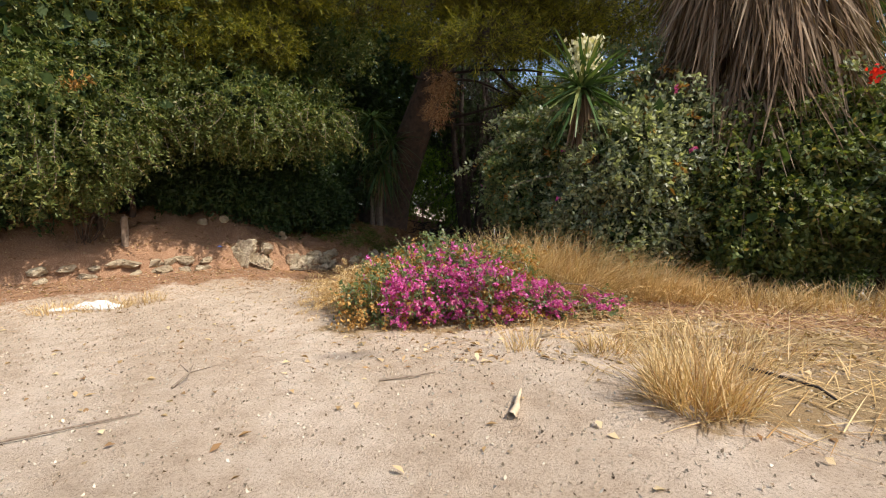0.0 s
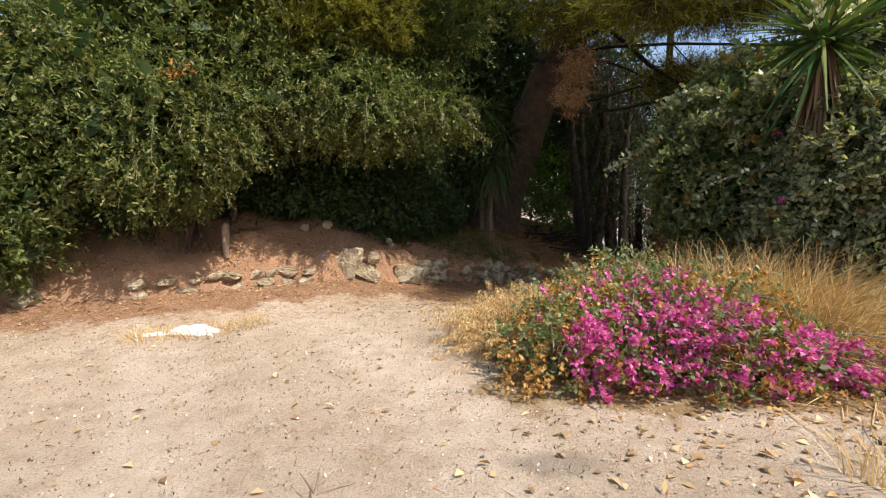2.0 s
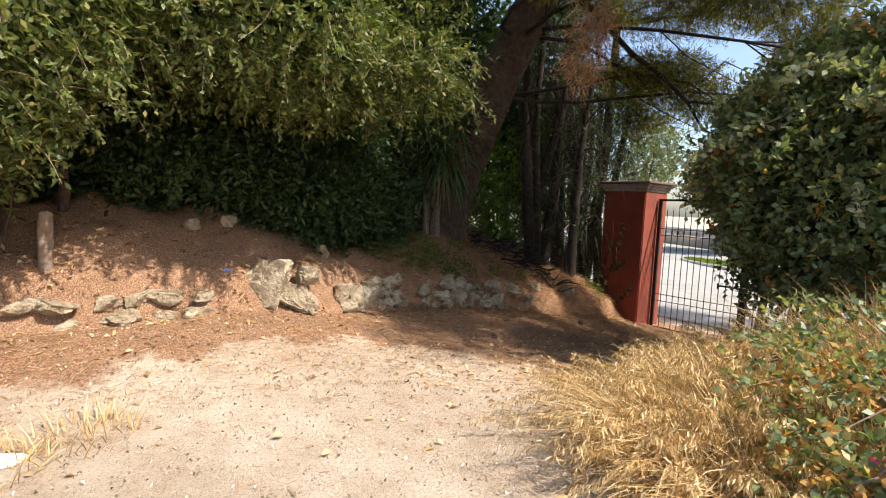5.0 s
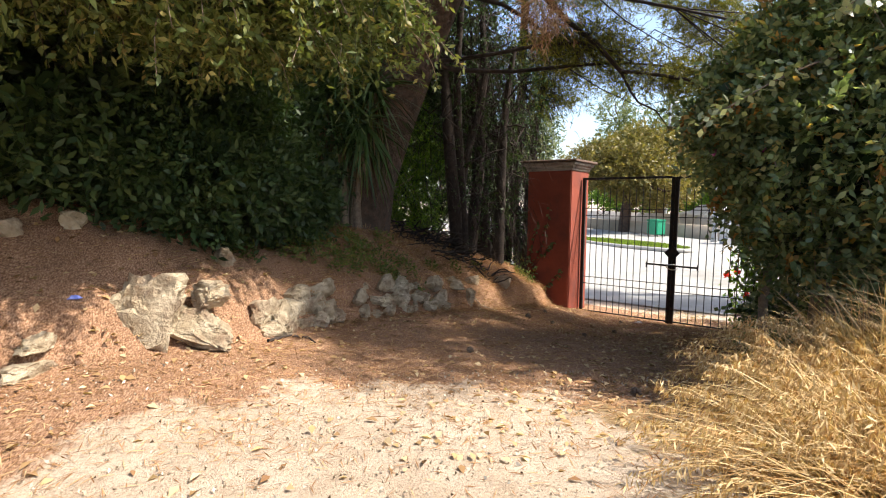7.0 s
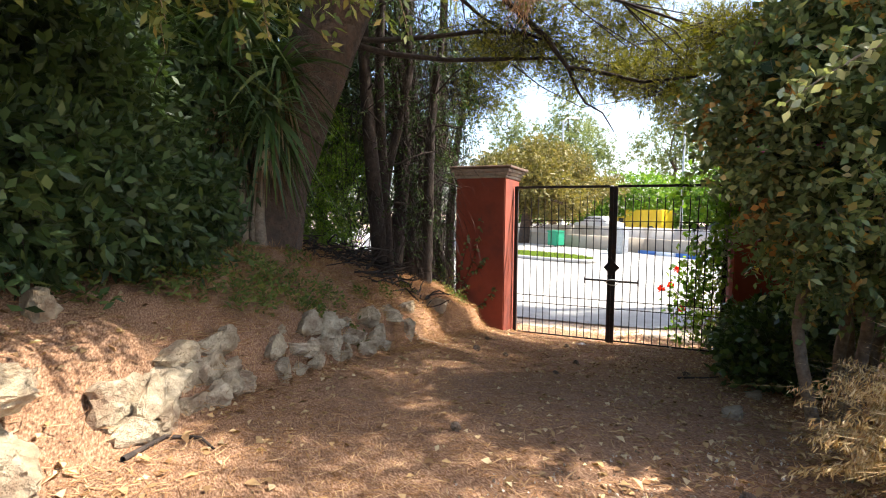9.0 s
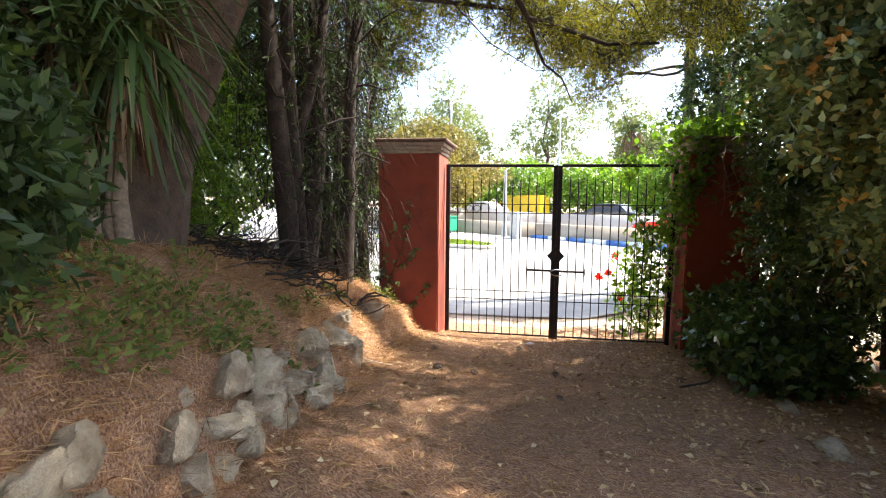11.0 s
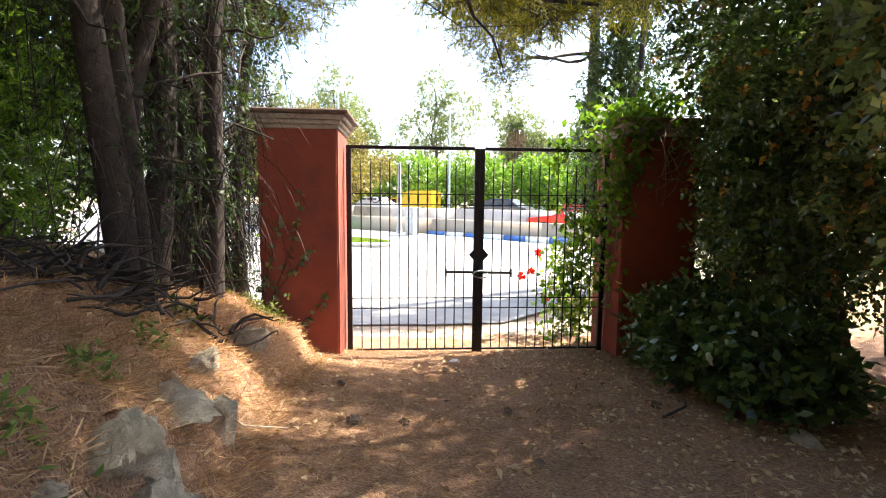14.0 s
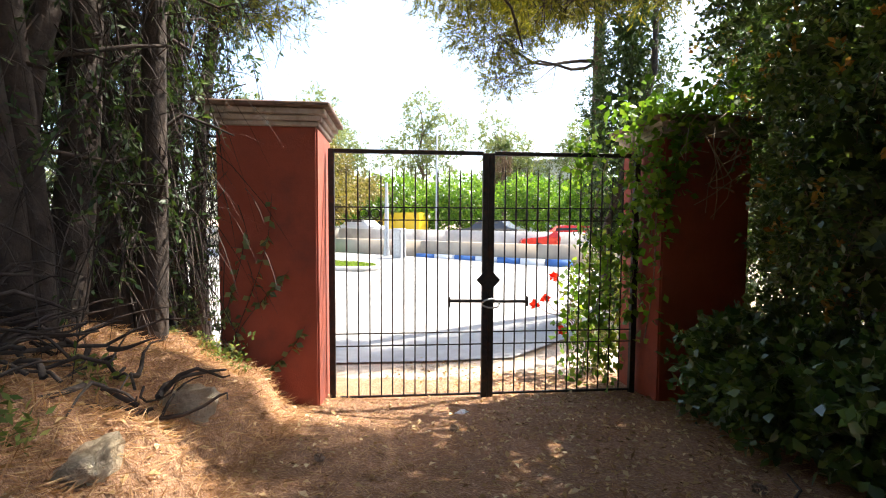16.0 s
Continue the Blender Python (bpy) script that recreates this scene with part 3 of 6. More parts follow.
def pillar(along0, along1, near, far, top, label):
    """A stuccoed gate pillar with a moulded plaster cap under a slab."""
    z0 = min(ground_z(*gate_frame(near, a)[:2]) for a in (along0, along1)) - 0.25
    ob = thing("gate_pillar", gate_frame(near, along0, z0), label, "gate pillar", "pillars of the drive gate", GATE_RZ)
    w, d, h = along1 - along0, far - near, top - z0
    bm = bevelled_box((0, 0, 0), (w, d, h), 0.018, 2)
    bmesh.ops.subdivide_edges(bm, edges=[e for e in bm.edges if e.calc_length() > 0.4], cuts=5, use_grid_fill=True)
    for v in bm.verts:
        v.co += Vector((noise.noise(v.co * 2.1), noise.noise(v.co * 2.3 + Vector((9, 0, 0))), 0)) * 0.008
    part("shaft", bm, M_STUCCO, ob)
    steps = [(0.0, 0.02, 0.05, M_CAP), (0.05, 0.045, 0.055, M_CAP), (0.105, 0.085, 0.06, M_CAP)]
    for z, o, t, m in steps:
        part("cap_moulding", bevelled_box((-o, -o, h + z), (w + o, d + o, h + z + t - 0.003), 0.008), m, ob, "weathered plaster moulding")
    part("cap_slab", bevelled_box((-0.14, -0.14, h + 0.165), (w + 0.14, d + 0.14, h + 0.215), 0.012), M_TILE, ob, "dark cap slab")
    return ob


pillar(-0.97, -0.02, -0.55, 0.40, 1.60, "red stuccoed gate pillar with a weathered plaster cap")
pillar(2 * LEAF + 0.03, 2 * LEAF + 1.03, -0.45, 0.50, 1.60, "red stuccoed gate pillar half hidden by creepers")


# ---- stones of the bank ----
def stone_mesh(seed, sub=3, rough=0.3, flat=0.75):
    bm = bmesh.new()
    bmesh.ops.create_icosphere(bm, subdivisions=sub, radius=1.0)
    o = Vector((seed * 3.7, seed * 1.9, seed * 0.7))
    g = random.Random(seed)
    cuts = [(Vector((g.gauss(0, 1), g.gauss(0, 1), g.gauss(0, 0.8))).normalized(), g.uniform(0.4, 0.8)) for _ in range(11)]
    for v in bm.verts:
        c = Vector([math.copysign(abs(k) ** 0.72, k) for k in v.co])
        for nrm, d in cuts:
            over = c.dot(nrm) - d
            if over > 0:
                c -= nrm * over * 0.9
        c *= 1 + rough * 0.45 * noise.noise(v.co * 2.2 + o)
        cell = noise.voronoi(v.co * 3.3 + o)[0]
        c *= 1 + 0.35 * min(cell[1] - cell[0], 0.35) - 0.22 * abs(noise.noise(v.co * 5 + o)) + 0.12 * noise.noise(v.co * 11 + o)
        v.co = c
        v.co.z *= flat
    me = bpy.data.meshes.new("stone")
    bm.to_mesh(me)
    bm.free()
    me.materials.append(M_STONE)
    me.shade_smooth()
    me.set_sharp_from_angle(angle=radians(28))
    return me


STONES = [stone_mesh(k, 3, 0.5, 0.7 + 0.1 * (k % 3)) for k in range(1, 10)]
BOULDERS = [stone_mesh(k, 4, 0.42, 0.9) for k in range(11, 15)]


def stone(x, y, z, sx, sy, sz, rz, mesh, label="rough pale limestone of the dry bank edging", name="stone", group="stones edging the bank", tilt=0.0):
    ob = new(name, mesh)
    ob.matrix_world = pose(x, y, z, tilt * 10, tilt * 14, rz) @ Matrix.Diagonal((sx, sy, sz, 1))
    return tagged(ob, label, "stone", group)


def foot_line(a, b):
    """Places and ways along the foot of the bank between two of its corners."""
    pts = FOOT[a:b + 1]
    for p, q in zip(pts[:-1], pts[1:]):
        n = np.linalg.norm(q - p)
        yield p, (q - p) / n, n


def lay_row(g, a, b, gap, width, height, rows, chance, back=0.0):
    """Stones laid along the foot, one row on the other, uneven in size and set."""
    for p, d, n in foot_line(a, b):
        left = np.array([-d[1], d[0]])
        t = g.uniform(0, gap)
        while t < n:
            c = p + d * t
            base = ground_z(*(c - left * 0.06))
            for row in range(rows):
                w = g.uniform(*width)
                h = w * g.uniform(*height)
                q = c + left * (back + row * 0.075 + g.uniform(-0.04, 0.05)) + d * g.uniform(-0.08, 0.08)
                if g.random() < chance:
                    stone(q[0], q[1], base + h * 0.45 + row * 0.13, w, w * g.uniform(0.6, 0.85), h, math.degrees(math.atan2(d[1], d[0])) + g.uniform(-25, 25),
                          STONES[g.integers(len(STONES))], tilt=g.uniform(-1, 1))
            t += gap * g.uniform(0.75, 1.25)


def build_stones():
    g = np.random.default_rng(21)
    lay_row(g, 1, 3, 0.34, (0.11, 0.2), (0.4, 0.6), 1, 0.8)
    lay_row(g, 3, 6, 0.25, (0.11, 0.21), (0.4, 0.65), 2, 0.85)
    lay_row(g, 8, 9, 0.4, (0.07, 0.11), (0.7, 1.0), 1, 0.6, 0.05)
    lay_row(g, 9, 13, 0.2, (0.11, 0.20), (0.6, 0.9), 3, 0.9, 0.02)
    lay_row(g, 13, 16, 0.36, (0.08, 0.15), (0.6, 0.95), 1, 0.6, 0.12)
    z = ground_z(-3.1, 11.25)
    stone(-3.44, 11.36, z + 0.19, 0.36, 0.28, 0.38, 20, BOULDERS[0], "large weathered boulder half sunk in the bank", "boulder", "boulders", 0.3)
    stone(-3.07, 11.3, z + 0.10, 0.28, 0.22, 0.17, -15, BOULDERS[1], "broken pale limestone boulder lying at the bank foot", "boulder", "boulders", 0.2)
    stone(-3.0, 11.38, z + 0.33, 0.17, 0.13, 0.13, 40, BOULDERS[2], "jagged pale limestone resting on a boulder", "boulder", "boulders", -0.4)
    for x, y, w in ((-3.05, 12.2, 0.15), (-4.3, 11.6, 0.14), (-4.0, 11.9, 0.12), (-0.35, 14.3, 0.2), (0.2, 15.0, 0.18), (1.0, 15.7, 0.2)):
        stone(x, y, ground_z(x, y) + 0.02, w, w * 0.7, w * 0.8, g.uniform(0, 180), STONES[g.integers(len(STONES))], "small pale stone showing through the litter", tilt=0.5)
    stone(-0.04, 14.42, ground_z(0.1, 14.3) + 0.16, 0.10, 0.08, 0.27, 40, STONES[4], "upright pale slab of limestone set in the bank", tilt=0.6)
    stone(-1.25, 13.35, ground_z(-1.25, 13.35) + 0.05, 0.15, 0.11, 0.11, 30, STONES[6], "squared ochre stone topping the bank edging", tilt=0.3)
    for x, y, w in ((1.25, 11.3, 0.17), (2.35, 11.75, 0.16), (*yard(0.85, 4.75), 0.06)):
        stone(x, y, ground_z(x, y) + 0.01, w, w * 0.7, w * 0.4, 30, STONES[2], "flat pale stone lying on the drive edge", group="loose stones")


build_stones()

# ---- trees and shrubs on the bank side ----
CROWN = [(-5.5, 9.5, 2.25, 1.3, 1.05, 1.15), (-4.7, 9.9, 2.65, 1.0, 0.85, 1.0), (-6.5, 9.6, 3.1, 1.5, 1.2, 1.25), (-5.0, 10.4, 3.9, 1.6, 1.3, 1.15), (-4.85, 9.6, 1.75, 0.55, 0.5, 0.5)]
carob = broadleaf("carob_tree", (-6.0, 11.0), "low many-stemmed evergreen tree with small olive-green leaves, rooted on the bank", "tree",
          CROWN,
          M_CAROB, 8500, 11, 0.28, 0.07, 0.027, stems=((0, 0), (0.45, -0.25), (-0.5, -0.3), (0.7, 0.2)), r0=0.04, bark=M_BARK, inner_shade=2500)
hanging_shoots(carob, [CROWN[0], CROWN[1], CROWN[4]], 120, M_CAROB)
carob = broadleaf("carob_tree", (-5.1, 12.0), "evergreen tree with leafy boughs hanging over the drive", "tree",
          [(-3.5, 10.9, 2.75, 1.1, 0.85, 0.8), (-2.95, 10.9, 2.6, 0.7, 0.65, 0.65), (-4.4, 11.2, 3.5, 1.2, 1.0, 1.0), (-3.6, 12.0, 4.4, 1.2, 1.0, 1.0), (-5.0, 12.2, 5.0, 1.6, 1.4, 1.0), (-2.1, 11.6, 2.6, 0.65, 0.6, 0.55), (-2.8, 11.5, 2.55, 0.8, 0.7, 0.6), (-2.5, 12.6, 4.6, 1.3, 1.2, 1.0), (-4.0, 11.9, 3.2, 1.1, 0.9, 0.8)],
          M_CAROB, 9500, 11, 0.28, 0.075, 0.028, stems=((0, 0), (0.3, 0.2)), r0=0.07, bark=M_DARKBARK, inner_shade=2500)
hanging_shoots(carob, [(-3.5, 10.9, 2.75, 1.1, 0.85, 0.8), (-2.95, 10.9, 2.6, 0.7, 0.65, 0.65), (-2.1, 11.6, 2.6, 0.65, 0.6, 0.55), (-2.8, 11.5, 2.55, 0.8, 0.7, 0.6)], 190, M_CAROB)
broadleaf("evergreen_shrub", yard(-8.4, 7.6), "rounded evergreen shrub with yellowing lower leaves", "shrub",
          yard_blobs([(-8.2, 7.3, 1.5, 1.0, 0.8, 0.9), (-9.3, 7.2, 2.4, 1.3, 1.1, 1.2), (-8.0, 7.9, 3.2, 1.4, 1.1, 1.2)]),
          M_CAROB, 3500, 11, 0.28, 0.08, 0.032, stems=((0, 0), (0.3, 0.1), (-0.4, 0)), r0=0.04, inner_shade=1500)

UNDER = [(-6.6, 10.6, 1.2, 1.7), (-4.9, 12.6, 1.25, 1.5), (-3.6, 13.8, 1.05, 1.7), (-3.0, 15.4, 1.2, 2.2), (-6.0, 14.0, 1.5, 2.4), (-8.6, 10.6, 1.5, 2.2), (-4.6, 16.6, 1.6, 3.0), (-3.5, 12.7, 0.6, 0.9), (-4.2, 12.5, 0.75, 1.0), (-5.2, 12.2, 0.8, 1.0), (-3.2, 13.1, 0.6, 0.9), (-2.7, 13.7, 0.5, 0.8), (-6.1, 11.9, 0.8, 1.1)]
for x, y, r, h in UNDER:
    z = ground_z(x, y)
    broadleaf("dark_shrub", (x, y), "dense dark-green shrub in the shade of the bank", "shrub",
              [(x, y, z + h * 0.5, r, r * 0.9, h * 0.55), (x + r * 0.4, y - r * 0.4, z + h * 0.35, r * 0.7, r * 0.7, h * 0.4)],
              M_DARKLEAF, 1600, 9, 0.3, 0.10, 0.042, r0=0.03, bark=M_DARKBARK, inner_shade=900, group="shade shrubs")
BACK = [(-2.3, 18.8, 2.1, 9.5), (-3.4, 17.0, 1.9, 8.5), (-6.6, 12.6, 2.0, 7.5), (-11.5, 9.0, 2.8, 6.5), (-8.5, 14.0, 2.8, 7.0), (-5.5, 19.0, 3.0, 8.0), (-14.0, 3.5, 3.0, 6.0), (-2.0, 21.0, 2.2, 6.5), (0.5, 20.6, 1.5, 6.8), (-11.0, 18.0, 3.5, 8.0), (-17.0, 11.0, 4.0, 8.0)]
for x, y, r, h in BACK:
    z = ground_z(x, y)
    broadleaf("forest_tree", (x, y), "tall dense dark evergreen tree behind the bank", "tree",
              [(x, y, z + h * 0.35, r * 0.9, r * 0.9, h * 0.35), (x + 0.5, y - 0.6, z + h * 0.65, r, r, h * 0.35)],
              M_DARKLEAF, 2300, 7, 0.4, 0.17, 0.08, r0=0.14, bark=M_DARKBARK, inner_shade=1900, group="trees behind the bank", shell=0.7)


SX, SY = -5.4, 10.15
sapling = thing("straggling_sapling", (SX, SY, ground_z(SX, SY)), "thin straggling sapling with a few yellowing leaves on the bank", "sapling")
g = world_geo()
for k in range(13):
    w = world_geo()
    a = np.array([SX + rng.normal() * 0.06, SY + rng.normal() * 0.05, ground_z(SX, SY) - 0.03])
    e = a + np.array([rng.normal() * 0.4, rng.normal() * 0.3, rng.uniform(0.5, 1.25)])
    path = wobble(a, e, 8, 0.06)
    w.tube(path, np.linspace(0.010, 0.003, 8), 5)
    for j in range(4):
        q = path[rng.integers(3, 8)]
        w.tube([q, q + rng.normal(size=3) * 0.08, q + rng.normal(size=3) * 0.16], [0.004, 0.003, 0.0015], 4)
    part("stem", w, M_BARK, sapling)
    t = rng.uniform(3.5, 6.99, 16)
    i = t.astype(int)
    g.leaves(path[i] + (path[i + 1] - path[i]) * (t - i)[:, None] + rng.normal(size=(16, 3)) * 0.05, rng.normal(size=(16, 3)), 0.06, 0.026, flat=1)
part("foliage", g, M_CAROB, sapling)


# ---- pines ----
def pine(at, lean_to, r0, blobs, label, tufts, needles=16, length=0.11, extra=()):
    base = np.array([at[0], at[1], ground_z(at[0], at[1]) - 0.1])
    ob = thing("pine_tree", base, label, "pine tree")
    wood = world_geo()
    path = wobble(base, lean_to, 9, 0.02)
    rad = np.linspace(r0 * 1.15, r0 * 0.45, 9)
    rad[0] = r0 * 1.5
    wood.tube(path, rad, 14)
    part("trunk", wood, M_BARK, ob, "", True)
    for b in blobs:
        br = world_geo()
        i = int(np.argmin(np.abs(path[:, 2] - min(b[2] + 0.2, path[-1, 2]))))
        limb = wobble(path[i], b[:3], 7, 0.07)
        br.tube(limb, np.linspace(min(r0 * 0.28, 0.045), 0.012, 7), 6)
        for _ in range(7):
            tip = np.array(b[:3]) + unit(rng.normal(size=3)) * np.array(b[3:]) * 0.9
            br.tube(wobble(limb[rng.integers(3, 7)], tip, 4, 0.1), np.linspace(0.012, 0.004, 4), 4)
        part("branch", br, M_DARKBARK, ob, "", True)
    for pts, r in extra:
        br = world_geo()
        br.tube(np.array(pts), np.linspace(r, r * 0.35, len(pts)), 7)
        part("branch", br, M_DARKBARK, ob, "", True)
    g, tw = world_geo(), world_geo()
    needle_tufts(g, blobs, tufts, needles, length, twig_geo=tw)
    part("needle_foliage", g, M_NEEDLE, ob)
    part("twig_spray", tw, M_DARKBARK, ob)
    return ob


pine((-5.2, 12.9), (-4.5, 12.0, 6.5), 0.16, [(-4.1, 10.5, 3.5, 0.85, 0.65, 0.35), (-3.0, 10.9, 3.75, 0.85, 0.6, 0.38), (-4.5, 10.2, 4.2, 1.3, 0.9, 0.45), (-2.8, 11.1, 4.7, 1.3, 1.0, 0.5)],
     "pine with yellowish-green boughs among the evergreen trees", 4200, 18)
# Boughs at z 4.3 and up: added above the view to shade the bank.
big_pine = pine((-1.7, 15.6), (1.2, 14.6, 7.5), 0.45,
                [*yard_blobs([(0.85, 9.5, 4.1, 1.0, 0.7, 0.35), (-0.3, 11.4, 4.6, 0.7, 0.5, 0.3)]), (-0.2, 11.3, 4.8, 1.1, 0.7, 0.35), (-1.3, 11.9, 4.7, 1.0, 0.7, 0.35), (1.3, 12.0, 4.9, 1.5, 1.3, 0.6), (3.5, 13.6, 6.8, 2.0, 1.6, 0.8), (0.5, 15.5, 7.8, 2.4, 2.2, 0.9),
                 (3.2, 14.9, 3.15, 0.8, 0.6, 0.35), (4.0, 14.4, 3.0, 0.8, 0.6, 0.3), (2.2, 15.2, 3.6, 0.9, 0.7, 0.4), (5.0, 13.6, 3.5, 1.1, 0.9, 0.4), (2.2, 12.6, 4.3, 1.6, 1.2, 0.45), (1.3, 12.9, 4.8, 1.3, 1.0, 0.4), (0.6, 13.9, 5.2, 1.6, 1.1, 0.6), (2.2, 13.3, 5.7, 1.8, 1.4, 0.6)],
                "old pine with a thick leaning trunk rooted on the bank", 17000, 11, 0.12,
                extra=[([(0.0, 15.1, 5.2), (0.9, 15.0, 4.6), (1.6, 14.85, 3.85), (2.1, 14.65, 3.42), (2.5, 14.6, 3.04), (3.0, 14.4, 2.98), (3.5, 14.15, 2.86), (4.2, 13.8, 2.95)], 0.055),
                       ([(2.5, 14.6, 3.04), (2.72, 14.62, 2.74), (2.85, 14.6, 2.58), (3.15, 14.55, 2.46), (3.4, 14.55, 2.2)], 0.024)])
# Added mostly out of view so that its boughs dapple the drive with shade.
pine((5.9, 11.3), (5.6, 11.5, 6.0), 0.14, [(2.7, 10.3, 4.9, 1.4, 0.9, 0.5), (1.5, 11.0, 4.9, 1.2, 0.8, 0.45), (2.0, 9.4, 4.75, 0.9, 0.7, 0.35), (0.9, 11.9, 5.0, 1.1, 0.9, 0.4), (3.4, 11.7, 4.6, 1.4, 1.0, 0.5), (4.9, 12.1, 4.6, 1.3, 1.0, 0.5), (5.9, 12.6, 4.9, 1.1, 0.9, 0.5)],
     "added pine behind the hedge whose wide thin boughs shade the drive", 3700, 13)
pine((10.7, 15.4), (10.3, 15.7, 7.5), 0.17, [(7.6, 16.9, 4.1, 1.0, 0.9, 0.55), (7.1, 17.5, 5.0, 1.2, 1.0, 0.6), (8.5, 16.3, 5.0, 1.3, 1.1, 0.7), (6.3, 17.3, 5.6, 1.1, 1.0, 0.4), (8.0, 16.9, 3.4, 0.5, 0.5, 0.35)],
     "pine outside the gate with drooping dark boughs", 3400, 15)
pine((2.4, 19.2), (2.9, 19.0, 7.0), 0.15, [(3.6, 18.5, 3.7, 0.9, 0.8, 0.5), (4.1, 18.4, 4.5, 1.1, 0.9, 0.5), (2.8, 18.0, 4.2, 1.0, 0.9, 0.6), (4.9, 18.3, 5.9, 1.0, 0.9, 0.4), (3.1, 18.2, 3.3, 0.6, 0.5, 0.4), (3.2, 17.8, 5.9, 1.6, 1.0, 0.7), (4.8, 17.0, 6.2, 1.4, 1.0, 0.6), (1.6, 17.6, 5.8, 1.2, 0.9, 0.8)],
     "pine behind the gate pillar with thin hanging boughs", 5600, 10)
dead = world_geo()
needle_tufts(dead, [(0.0, 12.3, 3.0, 0.2, 0.2, 0.36), (0.12, 12.3, 3.4, 0.2, 0.2, 0.28)], 260, 14, 0.10, 0.008, 0.1, 1.0)
part("dead_bough", dead, M_DEADNEEDLE, big_pine, "hanging bunch of dead russet needles")
dead = world_geo()
sprays(dead, None, [(-4.5, 9.1, 2.7, 0.2, 0.09, 0.05)], 26, 8, 0.10, 0.06, 0.024, 0.4, 0.1)
wood = world_geo()
wood.tube([(-4.85, 9.4, 2.5), (-4.6, 9.18, 2.65), (-4.3, 9.05, 2.78)], [0.015, 0.011, 0.006], 5)
d_thing = thing("dead_branch", (-4.85, 9.4, 2.5), "dead branch with curled brown leaves caught in the tree", "branch")
part("stem", wood, M_TWIG, d_thing)
part("withered_foliage", dead, M_DRYLEAF, d_thing)


def shaggy_tree(at, h, stems, label):
    """A dark conifer with bare upright stems hung with dead twigs, and a thin crown."""
    base = np.array([at[0], at[1], ground_z(*at) - 0.05])
    ob = thing("shaggy_conifer", base, label, "tree", "conifers beside the gate")
    wood, tw = world_geo(), world_geo()
    for k in range(stems):
        a = rng.uniform(0, 6.28)
        f = base + np.array([math.cos(a), math.sin(a), 0]) * 0.16 * (k > 0)
        top = f + np.array([math.cos(a) * 0.35, math.sin(a) * 0.35, h * rng.uniform(0.8, 1.0)])
        path = wobble(f, top, 9, 0.03)
        wood, side = world_geo(), world_geo()
        wood.tube(path, np.linspace(rng.uniform(0.09, 0.15), 0.05, 9), 8)
        for _ in range(9):
            p = path[rng.integers(2, 9)]
            q = p + np.array([rng.normal() * 0.5, rng.normal() * 0.5, rng.uniform(-0.1, 0.5)])
            side.tube(wobble(p, q, 4, 0.15), np.linspace(0.02, 0.006, 4), 4)
        part("stem", wood, M_DARKBARK, ob, "", True)
        part("twig_spray", side, M_DARKBARK, ob)
    n = 1500
    p = base + np.stack([rng.normal(size=n) * 0.35, rng.normal(size=n) * 0.35, rng.uniform(0.5, h, n)], -1)
    tw.blades(p, rng.normal(size=(n, 3)) * 0.5 + np.array([0, 0, -0.4]), rng.uniform(0.25, 0.8, n), 0.010, 0.5, 3)
    part("hanging_brush", tw, M_DARKBARK, ob)
    g = world_geo()
    sprays(g, None, [(base[0], base[1], base[2] + h * 0.75, 0.9, 0.9, h * 0.3), (base[0], base[1], base[2] + h * 0.4, 0.6, 0.6, h * 0.25), (base[0], base[1], base[2] + h * 0.2, 0.5, 0.5, h * 0.16)], 480, 9, 0.3, 0.09, 0.03, 0.8, 0.2)
    part("foliage", g, M_DARKLEAF, ob)
    return ob


shaggy_tree((0.62, 16.75), 5.5, 4, "dark shaggy conifer hung with dead twigs")
shaggy_tree((1.35, 17.1), 5.0, 4, "dark shaggy conifer hung with dead twigs")
shaggy_tree((2.75, 18.7), 6.0, 2, "dark shaggy conifer hung with dead twigs")
shaggy_tree((1.95, 17.75), 4.2, 2, "slim dark conifer close behind the gate pillar")
brush = world_geo()
for _ in range(150):
    x, y = rng.uniform(-0.9, 0.8), rng.uniform(15.5, 16.9)
    a = np.array([x, y, ground_z(x, y) + rng.uniform(0.0, 0.22)])
    th = rng.uniform(0, 6.28)
    L = rng.uniform(0.3, 0.9)
    brush.tube(wobble(a, a + np.array([math.cos(th) * L, math.sin(th) * L * 0.7, rng.uniform(-0.1, 0.25) * L]), 6, 0.12), np.linspace(rng.uniform(0.008, 0.02), 0.004, 6), 5)
tagged(part("brushwood", brush, M_DARKBARK), "tangle of dead dark branches under the conifers", "brushwood", kind="stuff")


